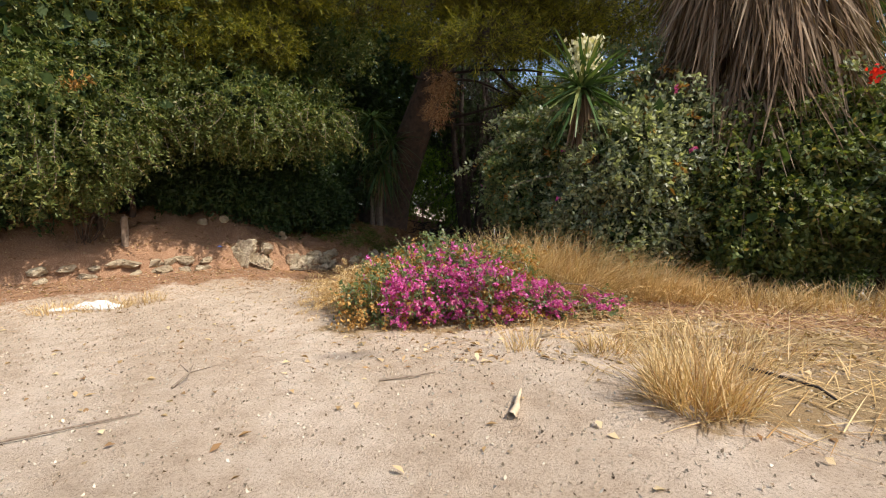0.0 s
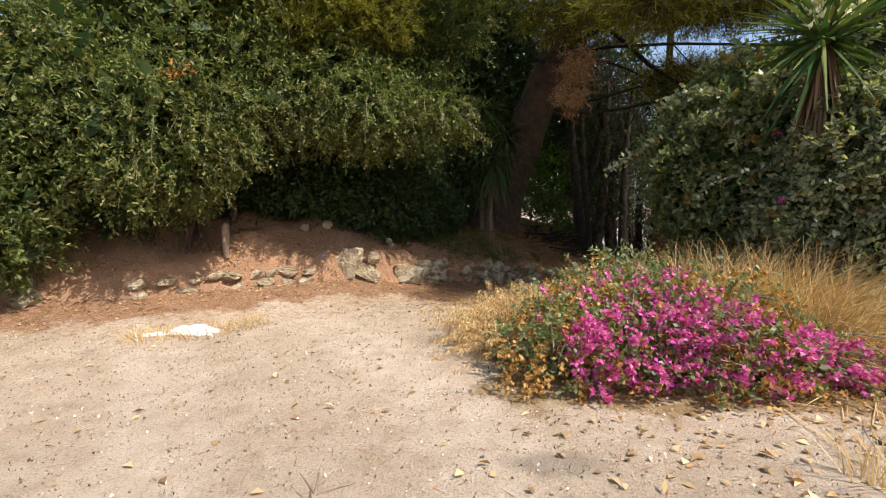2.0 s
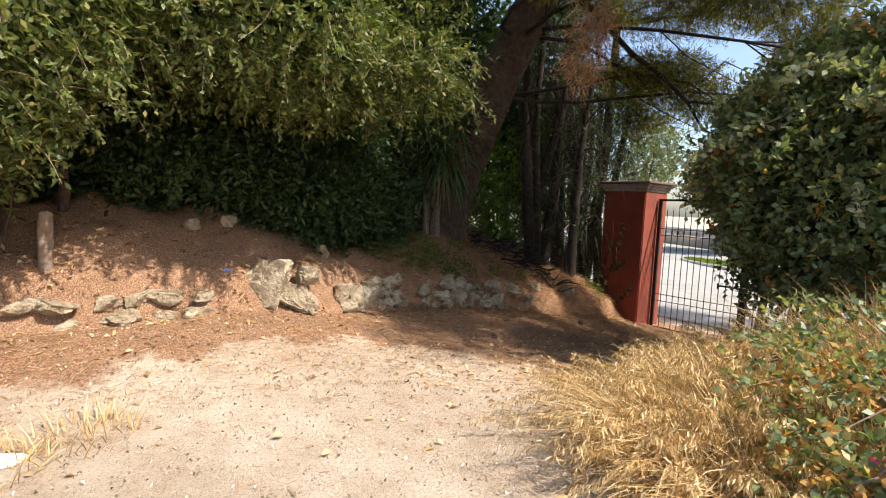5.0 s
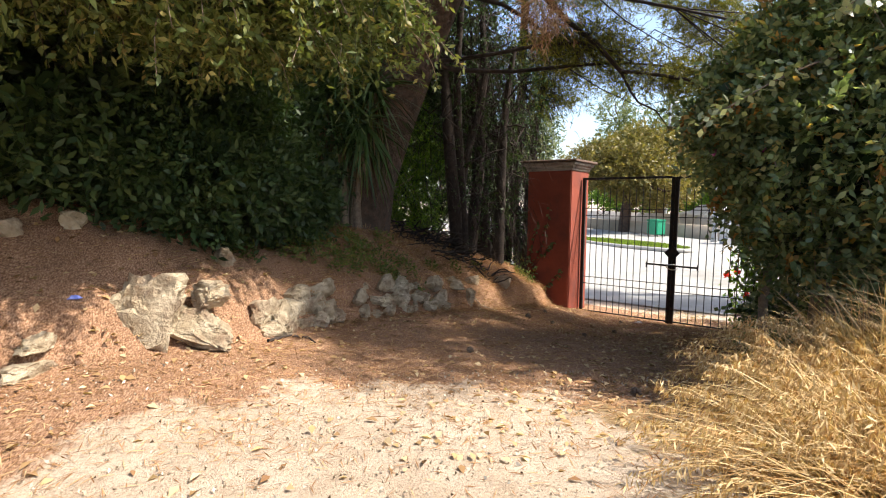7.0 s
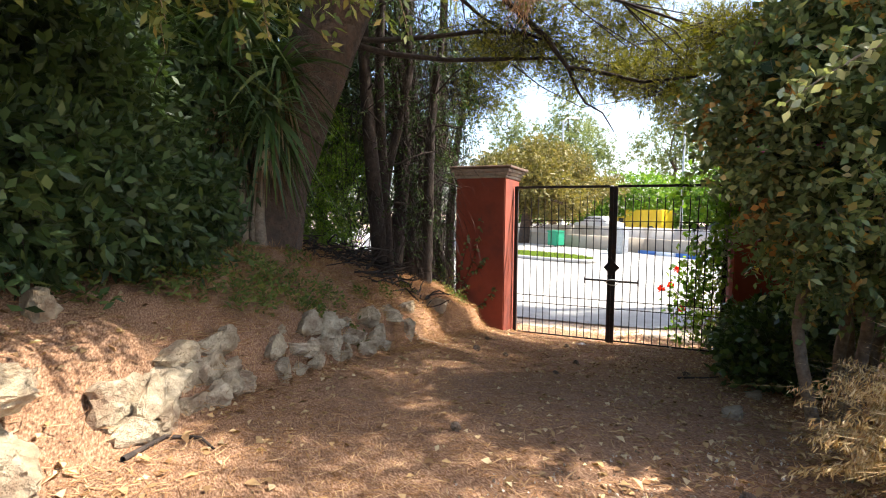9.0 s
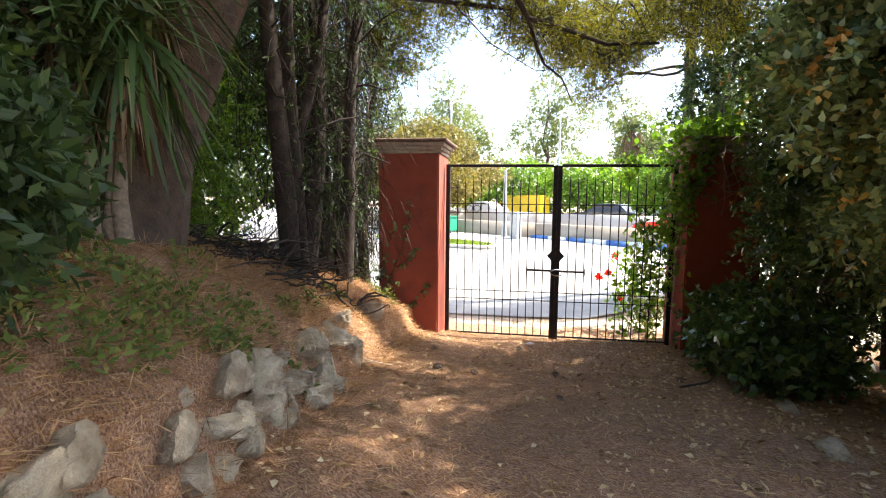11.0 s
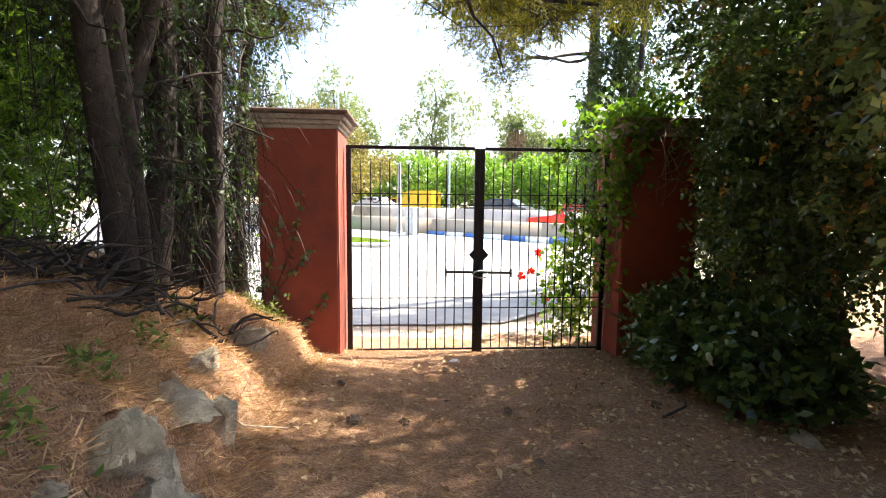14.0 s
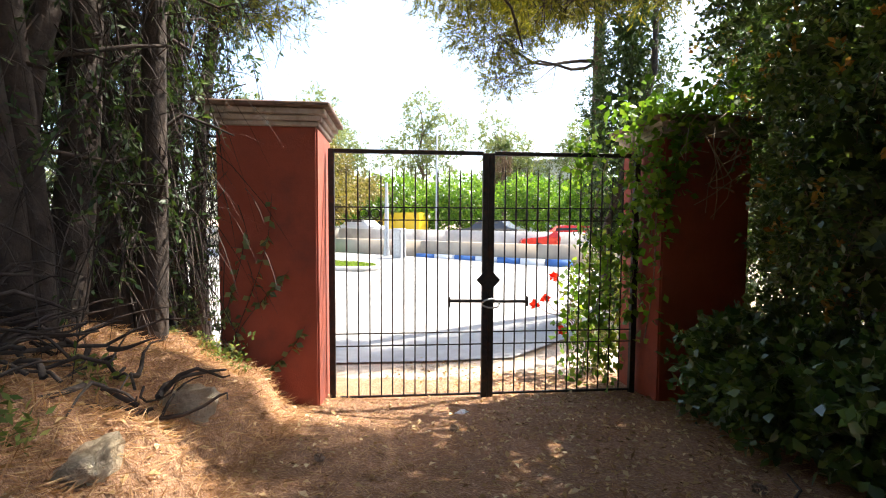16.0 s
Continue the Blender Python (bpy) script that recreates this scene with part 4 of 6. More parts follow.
# ---- yuccas ----
def yucca(at, stems, label, blade=0.75, flower=False, hang=0.5):
    """Bare canes with rosettes of sword leaves, and skirts of dead ones."""
    base = np.array([at[0], at[1], ground_z(at[0], at[1]) - 0.03])
    ob = thing("yucca", base, label, "yucca")
    for dx, dy, tx, ty, tz in stems:
        f = base + np.array([dx, dy, 0])
        top = np.array([tx, ty, tz])
        c = world_geo()
        c.tube(wobble(f, top, 7, 0.03), np.linspace(0.065, 0.045, 7), 8)
        part("cane", c, M_TWIG, ob, "pale bare cane", True)
        g = world_geo()
        n = 120
        th = rng.uniform(0, 6.28, n)
        el = rng.uniform(-0.9 - 0.4 * hang, 1.25 - 0.3 * hang, n)
        way = np.stack([np.cos(th) * np.cos(el), np.sin(th) * np.cos(el), np.sin(el)], -1)
        g.blades(top + rng.normal(size=(n, 3)) * 0.03 + np.array([0, 0, 0.1]) * rng.random((n, 1)), way, blade * rng.uniform(0.75, 1.1, n), 0.055, 0.10 + 0.25 * hang, 4)
        part("foliage", g, M_YUCCA, ob)
        s = world_geo()
        n = 110
        th = rng.uniform(0, 6.28, n)
        way = np.stack([np.cos(th) * 0.25, np.sin(th) * 0.25, -np.ones(n)], -1)
        b = top - (top - f) / np.linalg.norm(top - f) * rng.uniform(0.0, 0.35, (n, 1)) + np.stack([np.cos(th), np.sin(th), th * 0], -1) * 0.05
        s.blades(b, way, rng.uniform(0.4, 0.9, n) * blade, 0.04, 0.05, 3)
        part("withered_foliage", s, M_DEADBLADE, ob, "skirt of dead brown leaves")
        if flower:
            st = world_geo()
            st.tube([top, top + np.array([0.02, 0, 0.3]), top + np.array([0.03, 0, 0.66])], [0.025, 0.02, 0.008], 6)
            part("flower_stalk", st, M_YUCCA, ob)
            fl = world_geo()
            n = 420
            p = top + np.array([0.02, 0, 0]) + np.stack([rng.normal(size=n) * 0.085, rng.normal(size=n) * 0.085, 0.16 + 0.48 * rng.random(n)], -1)
            fl.leaves(p, np.stack([rng.normal(size=n) * 0.6, rng.normal(size=n) * 0.6, -np.ones(n)], -1), 0.07, 0.045, 0.3)
            part("blossom", fl, M_CREAM, ob, "spike of cream bell flowers")
    return ob


yucca((-1.72, 14.95), [(-0.08, 0, -1.98, 15.0, 2.45), (0.05, 0.05, -1.52, 14.95, 2.05), (0.12, 0, -1.35, 15.1, 2.6), (0, 0.1, -1.8, 15.25, 3.2)],
      "tall yucca with bare canes and drooping sword leaves", 1.0, hang=1.3)
yucca(yard(2.25, 8.1), [(0, 0, *yard(2.0, 7.6, 2.75))], "yucca with a cream flower spike above the creepers", 0.82, True, 0.3)
yucca(yard(-9.0, 6.6), [(0, 0, *yard(-8.6, 6.5, 2.0))], "yucca with long green sword leaves", 0.8)


# ---- fan palm with a dead skirt ----
def fan_palm(at, h, label, skirt=2.6, r=0.28, n=520, fronds=46):
    base = np.array([at[0], at[1], ground_z(at[0], at[1]) - 0.1])
    ob = thing("fan_palm", base, label, "palm")
    c = world_geo()
    top = base + np.array([0.1, 0, h])
    c.tube(wobble(base, top, 8, 0.01), np.linspace(r * 1.2, r * 0.85, 8), 12)
    part("trunk", c, M_BARK, ob, "", True)
    s = world_geo()
    th = rng.uniform(0, 6.28, n)
    zz = h - skirt * rng.random(n) ** 0.8
    rr = r + 0.1 + 0.55 * rng.random(n)
    b = base + np.stack([np.cos(th) * rr, np.sin(th) * rr, zz], -1)
    per = 7
    way = np.stack([np.cos(th) * 0.35, np.sin(th) * 0.35, -np.ones(n)], -1)[:, None] + rng.normal(size=(n, per, 3)) * 0.17
    s.blades(np.repeat(b, per, 0), way.reshape(-1, 3), rng.uniform(0.4, 1.3, n * per), 0.03, 0.02, 2)
    part("withered_foliage", s, M_DEADBLADE, ob, "thick skirt of hanging dead fronds")
    g = world_geo()
    for _ in range(fronds):
        a, e = rng.uniform(0, 6.28), rng.uniform(-0.4, 1.2)
        d = np.array([math.cos(a) * math.cos(e), math.sin(a) * math.cos(e), math.sin(e)])
        tip = top + d * rng.uniform(0.7, 1.0)
        g.tube([top, top + d * 0.5 + np.array([0, 0, 0.05]), tip], [0.02, 0.016, 0.012], 4)
        m = 22
        side = unit(np.cross(d, np.array([0, 0, 1.0])))
        ang = np.linspace(-1.9, 1.9, m)[:, None]
        g.blades(np.repeat(tip[None], m, 0), d * np.cos(ang) + side * np.sin(ang), 0.75, 0.05, 0.25, 3)
    part("foliage", g, M_YUCCA, ob)
    return ob


fan_palm(yard(4.75, 8.3), 5.5, "fan palm with a thick skirt of dead grey-brown fronds", 3.1, 0.43, 1000)


# ---- hedge and creepers on the open side ----
def hedge_shrub(at, blobs, leaf, label, twigs=3600, per=10, ll=0.075, lw=0.042, inner_shade=1800, droop=0.35, pink=0, dry=0, name="creeper_shrub"):
    ob = broadleaf(name, at, label, "shrub", blobs, leaf, twigs, per, 0.26, ll, lw, stems=((0, 0), (0.3, 0.2), (-0.3, 0.1)), r0=0.035,
                   inner_shade=inner_shade, droop=droop, group="shrubs of the overgrown hedge", shell=0.7)
    if pink:
        g = world_geo()
        sprays(g, None, blobs, pink, 14, 0.16, 0.045, 0.036, 0.1, 0.97)
        part("blossom", g, M_PINK, ob, "magenta papery bracts")
    if dry:
        g = world_geo()
        sprays(g, None, blobs, dry, 12, 0.2, 0.07, 0.045, 0.5, 0.93)
        part("withered_foliage", g, M_DRYLEAF, ob, "withered orange leaves")
    return ob


hedge_shrub(yard(1.75, 9.4), yard_blobs([(1.7, 9.25, 1.5, 0.95, 0.9, 1.2), (2.0, 9.1, 2.3, 0.8, 0.7, 0.75), (1.6, 9.8, 1.9, 0.7, 0.7, 0.7), (2.2, 9.6, 2.5, 0.8, 0.8, 0.6)]), M_BOUGLEAF,
            "tall tangled creeper with dull green leaves and a few magenta bracts", 6000, pink=12, dry=120)
hedge_shrub(yard(3.1, 8.2), yard_blobs([(2.8, 7.9, 1.1, 1.1, 0.8, 1.0), (3.2, 8.0, 2.0, 1.1, 0.8, 0.7), (2.6, 7.6, 1.7, 0.7, 0.6, 0.65)]), M_GREYLEAF,
            "tangled grey-green shrub grown over with creepers", 4600, pink=14, dry=90)
hedge_shrub(yard(4.9, 7.7), yard_blobs([(4.6, 7.4, 1.0, 1.2, 0.9, 1.0), (5.2, 7.6, 1.9, 1.2, 0.9, 0.8)]), M_CAROB, "dusty green shrub with arching twigs", 4200)
hedge_shrub(yard(6.9, 6.8), yard_blobs([(6.6, 6.6, 1.0, 1.3, 1.0, 1.0), (7.2, 6.8, 2.0, 1.3, 1.0, 0.9)]), M_BOUGLEAF, "dusty green shrub with arching twigs", 3600)
hedge_shrub(yard(9.2, 5.4), yard_blobs([(8.8, 5.3, 1.1, 1.5, 1.2, 1.1), (9.6, 5.4, 2.3, 1.5, 1.2, 1.0)]), M_CAROB, "dusty green shrub with arching twigs", 3000)
hedge_shrub((2.6, 11.0), [(3.0, 10.3, 0.8, 0.8, 0.6, 1.0), (3.5, 11.0, 1.6, 1.0, 0.8, 1.4), (3.0, 10.5, 2.7, 0.9, 0.8, 0.6)], M_BOUGLEAF,
            "dark dense shrub overhanging the drive beside the gate", 2700, inner_shade=0, dry=160)
hedge_shrub((4.7, 11.9), [(4.4, 11.9, 1.0, 1.0, 0.75, 1.5), (5.2, 12.1, 1.4, 0.9, 0.7, 1.3), (4.4, 11.7, 2.6, 1.1, 0.9, 0.8), (5.6, 12.5, 2.8, 0.9, 0.8, 0.8)], M_IVY,
            "dark dense shrub pressing against the gate pillar", 3800, inner_shade=600, dry=160)
hedge_shrub((7.0, 12.4), [(6.9, 12.3, 0.6, 1.0, 0.9, 1.6), (7.4, 11.6, 1.8, 1.1, 1.0, 1.2), (6.3, 11.7, 0.4, 0.9, 0.8, 1.4)], M_IVY, "dense dark shrub filling the corner behind the pillar", 3200, inner_shade=1200)
hedge_shrub((3.9, 12.4), [(3.9, 12.35, -0.55, 0.75, 0.5, 0.35), (4.6, 12.7, -0.65, 0.6, 0.5, 0.45), (3.2, 11.95, -0.45, 0.6, 0.4, 0.28)], M_IVY,
            "low glossy dark-green ground cover at the foot of the pillar", 1500, ll=0.10, lw=0.07, inner_shade=0)
# hanging arching spray with pale leaves over the drive corner
spray = thing("arching_spray", yard(1.4, 9.0, 1.9), "arching creeper shoot with pale leaves", "creeper")
g = world_geo()
for a, b in (((1.5, 8.9, 2.2), (0.1, 9.3, 1.7)), ((1.6, 8.7, 2.5), (0.6, 8.6, 2.35)), ((1.7, 8.5, 2.0), (0.9, 8.2, 2.15)), ((2.4, 7.8, 2.3), (1.3, 7.5, 2.45))):
    path = wobble(yard(*a), yard(*b), 9, 0.03, -0.12)
    w = world_geo()
    w.tube(path, np.linspace(0.012, 0.004, 9), 5)
    part("shoot", w, M_TWIG, spray)
    k = 170
    t = rng.random(k) * 7.99
    i = t.astype(int)
    p = path[i] + (path[i + 1] - path[i]) * (t - i)[:, None] + rng.normal(size=(k, 3)) * 0.03
    g.leaves(p, rng.normal(size=(k, 3)) + np.array([0, 0, 0.3]), 0.075, 0.045, flat=1)
for _ in range(34):
    a = np.array([rng.uniform(1.3, 6.8), 0, rng.uniform(0.8, 2.6)])
    a[1] = 8.6 - 0.33 * (a[0] - 1.3) + rng.normal() * 0.15
    b = a + np.array([rng.normal() * 0.6, -rng.uniform(0.45, 1.0), rng.uniform(-0.3, 0.45)])
    path = wobble(yard(*a), yard(*b), 9, 0.04, -0.12)
    w = world_geo()
    w.tube(path, np.linspace(0.009, 0.003, 9), 5)
    part("shoot", w, M_TWIG, spray)
    k = 75
    t = rng.random(k) * 7.99
    i = t.astype(int)
    p = path[i] + (path[i + 1] - path[i]) * (t - i)[:, None] + rng.normal(size=(k, 3)) * 0.025
    g.leaves(p, rng.normal(size=(k, 3)) + np.array([0, 0, 0.3]), 0.065, 0.036, flat=1)
part("foliage", g, M_GREYLEAF, spray)

for x, y, r, h in [(6.8, 10.6, 1.6, 6.0), (9.5, 8.8, 2.2, 6.5), (12.5, 5.0, 2.6, 6.5), (15.5, 0.5, 3.0, 7.0)]:
    z = ground_z(x, y)
    broadleaf("hedge_tree", (x, y), "dark evergreen tree standing behind the overgrown hedge", "tree",
              [(x, y, z + h * 0.45, r * 0.8, r * 0.8, h * 0.25), (x, y - 0.3, z + h * 0.75, r, r, h * 0.25)],
              M_DARKLEAF, 950, 9, 0.4, 0.12, 0.055, r0=0.10, bark=M_DARKBARK, group="trees behind the hedge", shell=0.4)

# red blossoms high in the hedge
g = world_geo()
p = np.array(yard(5.25, 6.55, 2.55)) + rng.normal(size=(40, 3)) * 0.03
g.leaves(p, rng.normal(size=(40, 3)), 0.055, 0.045)
rb = thing("red_blossom", yard(5.25, 6.6, 2.4), "single orange-red blossom on a hedge twig", "flower")
part("blossom", g, M_RED, rb)
w = world_geo()
w.tube([yard(5.3, 7.0, 2.1), yard(5.28, 6.7, 2.4), yard(5.25, 6.56, 2.55)], [0.008, 0.006, 0.004], 5)
part("twig", w, M_TWIG, rb)


# ---- bougainvillea mound ----
def build_bougainvillea():
    ob = thing("bougainvillea", yard(0.0, 6.2, 0.0), "sprawling bougainvillea mound with magenta bracts over dry leaves", "shrub")
    blobs = yard_blobs([(-0.35, 5.75, 0.24, 0.7, 0.5, 0.30), (0.25, 5.65, 0.22, 0.65, 0.45, 0.28), (-0.3, 6.3, 0.32, 0.75, 0.6, 0.33), (0.35, 6.3, 0.32, 0.7, 0.6, 0.32), (0.0, 6.8, 0.38, 0.7, 0.6, 0.38), (0.85, 5.7, 0.12, 0.4, 0.3, 0.16), (1.4, 5.7, 0.07, 0.45, 0.3, 0.09), (-0.9, 5.9, 0.15, 0.35, 0.4, 0.2)])
    for _ in range(46):
        w = world_geo()
        b = blobs[rng.integers(len(blobs))]
        tip = np.array(b[:3]) + unit(rng.normal(size=3) + np.array([0, -0.3, 0.7])) * np.array(b[3:]) * 1.05
        w.tube(wobble(yard(rng.normal() * 0.25, 6.3 + rng.normal() * 0.2, 0.0), tip, 6, 0.1, -0.15), np.linspace(0.014, 0.004, 6), 5)
        part("stem", w, M_TWIG, ob)
    g, tw = world_geo(), world_geo()
    sprays(g, tw, blobs, 2300, 8, 0.17, 0.040, 0.025, 0.1, 0.7)
    part("foliage", g, M_BOUGLEAF, ob)
    part("twig_spray", tw, M_TWIG, ob)
    f = world_geo()
    fb = yard_blobs([(-0.2, 5.5, 0.30, 0.45, 0.36, 0.25), (0.35, 5.45, 0.28, 0.42, 0.36, 0.25), (-0.5, 5.45, 0.18, 0.22, 0.25, 0.2), (0.0, 5.9, 0.48, 0.4, 0.2, 0.16), (0.85, 5.55, 0.15, 0.35, 0.25, 0.15), (1.35, 5.6, 0.10, 0.4, 0.25, 0.08)])
    sprays(f, None, fb, 560, 16, 0.10, 0.031, 0.026, -0.1, 0.9, spread=1.0)
    part("blossom", f, M_PINK, ob, "clusters of magenta papery bracts")
    f = world_geo()
    sprays(f, None, yard_blobs([(0.1, 6.1, 0.42, 0.6, 0.45, 0.3), (-0.3, 5.9, 0.34, 0.7, 0.5, 0.3)]), 80, 12, 0.11, 0.031, 0.026, -0.1, 0.95, spread=1.0)
    part("blossom", f, M_PINK, ob, "scattered magenta papery bracts")
    d = world_geo()
    n = 900
    p = np.stack([np.clip(rng.normal(size=n) * 0.45, -0.8, 0.8) - 0.05, 6.25 + np.clip(rng.normal(size=n) * 0.35, -0.5, 0.8), np.full(n, 0.03)], -1)
    p = np.array([yard(*q) for q in p])
    d.blades(p, np.stack([rng.normal(size=n) * 0.4, rng.normal(size=n) * 0.4 - 0.2, np.ones(n)], -1), rng.uniform(0.35, 0.72, n), 0.005, 0.3, 4)
    part("withered_foliage", d, M_STRAW, ob, "dry grass stalks grown through the bush")
    d = world_geo()
    sprays(d, None, yard_blobs([(-0.75, 5.6, 0.18, 0.5, 0.45, 0.25), (0.2, 5.45, 0.10, 0.9, 0.3, 0.16), (-0.6, 6.2, 0.35, 0.5, 0.5, 0.35), (0.1, 5.9, 0.32, 0.9, 0.6, 0.34), (0.6, 6.2, 0.4, 0.5, 0.4, 0.3)]), 760, 10, 0.14, 0.038, 0.025, 0.4, 0.6)
    part("withered_foliage", d, M_DRYLEAF, ob, "withered orange-brown leaves")


build_bougainvillea()


# ---- dry grasses ----
def tussock(at, r, h, n, label, lean=(0, 0), droop=0.35, plumes=0, name="dry_grass_tussock", width=0.006):
    base = np.array([at[0], at[1], ground_z(at[0], at[1]) - 0.01])
    ob = thing(name, base, label, "dry grass", "dry grass on the verge")
    g = world_geo()
    a, rr = rng.uniform(0, 6.28, n), r * np.sqrt(rng.random(n))
    bx, by = at[0] + np.cos(a) * rr, at[1] + np.sin(a) * rr
    p = np.stack([bx, by, land(bx, by) - 0.01], -1)
    out = np.stack([np.cos(a) * 0.5 * rr / r + lean[0], np.sin(a) * 0.5 * rr / r + lean[1], np.full(n, 0.9)], -1) + rng.normal(size=(n, 3)) * np.array([0.35, 0.35, 0.1])
    ln = h * rng.uniform(0.5, 1.15, n)
    g.blades(p, out, ln, width, droop, 4)
    part("foliage", g, M_STRAW, ob)
    if plumes:
        f = world_geo()
        o = unit(out[:plumes])
        for k in range(plumes):
            L = ln[k]
            for s in np.linspace(0.7, 1.0, 7):
                c = p[k] + o[k] * L * s - np.array([0, 0, 1]) * L * droop * s * s
                m = 6
                f.leaves(np.repeat(c[None], m, 0) + rng.normal(size=(m, 3)) * 0.01, rng.normal(size=(m, 3)) * 0.4 + np.array([o[k][0] * 0.5, o[k][1] * 0.5, -0.8]), 0.04, 0.007)
        part("blossom", f, M_STRAW, ob, "nodding straw-coloured seed heads")
    return ob


for x, y, r, h, n, lx in ((-1.0, 6.5, 0.4, 0.75, 1000, -0.4), (-0.95, 7.0, 0.45, 1.0, 1400, -0.45), (0.1, 8.0, 0.42, 1.0, 1000, -0.3), (0.55, 8.2, 0.45, 1.15, 1000, -0.15), (-0.4, 7.2, 0.5, 1.0, 900, -0.2)):
    tussock(yard(x, y), r * YARD_SCALE, h * YARD_SCALE, n, "pale dry reed grass with nodding seed heads", (lx, 0.05), 0.45, 230, "reed_grass", 0.005)
for x, y, r, h, n in ((0.9, 7.1, 0.7, 1.4, 2200), (1.6, 7.2, 0.7, 1.3, 2000), (1.3, 6.5, 0.6, 1.0, 1500), (2.3, 7.0, 0.7, 0.95, 1300), (0.7, 7.7, 0.65, 1.3, 1600), (2.9, 6.7, 0.6, 0.7, 800), (0.9, 6.2, 0.4, 0.8, 800),
                      (3.6, 6.3, 0.7, 0.5, 700), (4.6, 6.0, 0.8, 0.5, 700), (5.6, 5.6, 0.8, 0.5, 600)):
    tussock(yard(x, y), r * YARD_SCALE, h * 0.98, n, "heap of tangled dry golden grass", (0.05, -0.1), 0.4)
tussock(yard(1.45, 3.2), 0.24, 0.47, 650, "dry golden grass tussock standing alone on the bare verge", (0, 0), 0.25)
tussock(yard(1.2, 4.2), 0.17, 0.26, 160, "small tuft of dry grass", (0, 0), 0.3)
tussock(yard(0.55, 4.35), 0.11, 0.34, 60, "small tuft of dry grass", (0, 0), 0.2)
tussock(yard(2.2, 4.3), 0.52, 0.26, 420, "trampled flat golden dry grass", (0.2, 0), 0.3)
for x, y in ((-4.75, 6.9), (-5.3, 6.75), (-4.5, 7.3)):
    tussock(yard(x, y), 0.26, 0.22, 160, "short dry grass at the foot of the bank", (0, 0), 0.3)


def scatter(n, x0, x1, y0, y1, keep):
    x, y = rng.uniform(x0, x1, n), rng.uniform(y0, y1, n)
    k = rng.random(n) < keep(x, y)
    x, y = x[k], y[k]
    return np.stack([x, y, land(x, y)], -1)


def along_s(x, y):
    return x * OUT[0] + y * OUT[1]


def litter_share(x, y):
    d = bank_distance(x, y)
    s = along_s(x, y)
    patchy = 0.45 + 0.55 * smooth_step(lumps(x, y, 0.55, 11), -0.5, 0.6)
    return np.clip((smooth_step(d, -2.1, -0.5) + smooth_step(s + 0.35 * y, 6.6, 10.2)) * patchy, 0, 1) * (s < 13.0) + 0.03


# fallen needles, leaves, grit
g = Geo()
p = scatter(150000, -7, 5, 6, 17, litter_share)
g.leaves(p + np.array([0, 0, 0.006]), np.stack([rng.normal(size=len(p)), rng.normal(size=len(p)), rng.normal(size=len(p)) * 0.07 + 0.02], -1), rng.uniform(0.05, 0.12, len(p)), 0.005, 0.2, 3)
p = scatter(60000, -2.5, 2.6, 12.2, 17, lambda x, y: (bank_distance(x, y) > -0.15) * (along_s(x, y) < 12.9) * 0.9)
g.leaves(p + np.array([0, 0, 0.01]), np.stack([rng.normal(size=len(p)) + 0.3, rng.normal(size=len(p)) - 0.4, rng.normal(size=len(p)) * 0.3 + 0.05], -1), rng.uniform(0.07, 0.16, len(p)), 0.006, 0.2, 3)
tagged(part("fallen_needles", g, M_DEADNEEDLE), "fallen brown pine needles strewn over the drive and bank", "needle litter", kind="stuff")
g = Geo()
p = scatter(34000, -7.0, 5.5, 4.5, 17, lambda x, y: np.clip(0.035 + 0.85 * smooth_step(x - 0.9 * (y - 11.5), -1.8, 2.2) * (y > 9.5) + 0.35 * smooth_step(bank_distance(x, y), -1.2, 0.0) + 0.5 * smooth_step(x, -0.5, 0.7) * (y > 6.0) * (y < 8.7), 0, 1))
g.leaves(p + np.array([0, 0, 0.008]), np.stack([rng.normal(size=len(p)), rng.normal(size=len(p)), rng.normal(size=len(p)) * 0.25], -1), rng.uniform(0.03, 0.075, len(p)), rng.uniform(0.02, 0.04, len(p)), 0.35, 4)
tagged(part("fallen_leaves", g, M_FALLEN), "dry fallen leaves strewn on the ground", "leaf litter", kind="stuff")
g = Geo()
p = scatter(45000, -6.5, 5, 2.8, 11, lambda x, y: 0.75 * (bank_distance(x, y) < 0))
g.leaves(p + np.array([0, 0, 0.002]), rng.normal(size=p.shape) + np.array([0, 0, 0.3]), rng.uniform(0.006, 0.026, len(p)), rng.uniform(0.006, 0.018, len(p)), 0.6)
tagged(part("grit", g, M_GRIT), "loose pale grit on the drive", "grit", kind="stuff")
g = Geo()
p = scatter(3200, 0.0, 5.7, 5.0, 8.9, lambda x, y: 0.9 * smooth_step(x + 0.5 * (y - 6.5), 0.8, 1.9))
g.blades(p + np.array([0, 0, 0.01]), np.stack([rng.normal(size=len(p)), rng.normal(size=len(p)), np.abs(rng.normal(size=len(p))) * 0.12 + 0.03], -1), rng.uniform(0.2, 0.6, len(p)), 0.006, 0.06, 3)
tagged(part("straw_litter", g, M_STRAW), "flattened straw lying on the verge", "straw", kind="stuff")

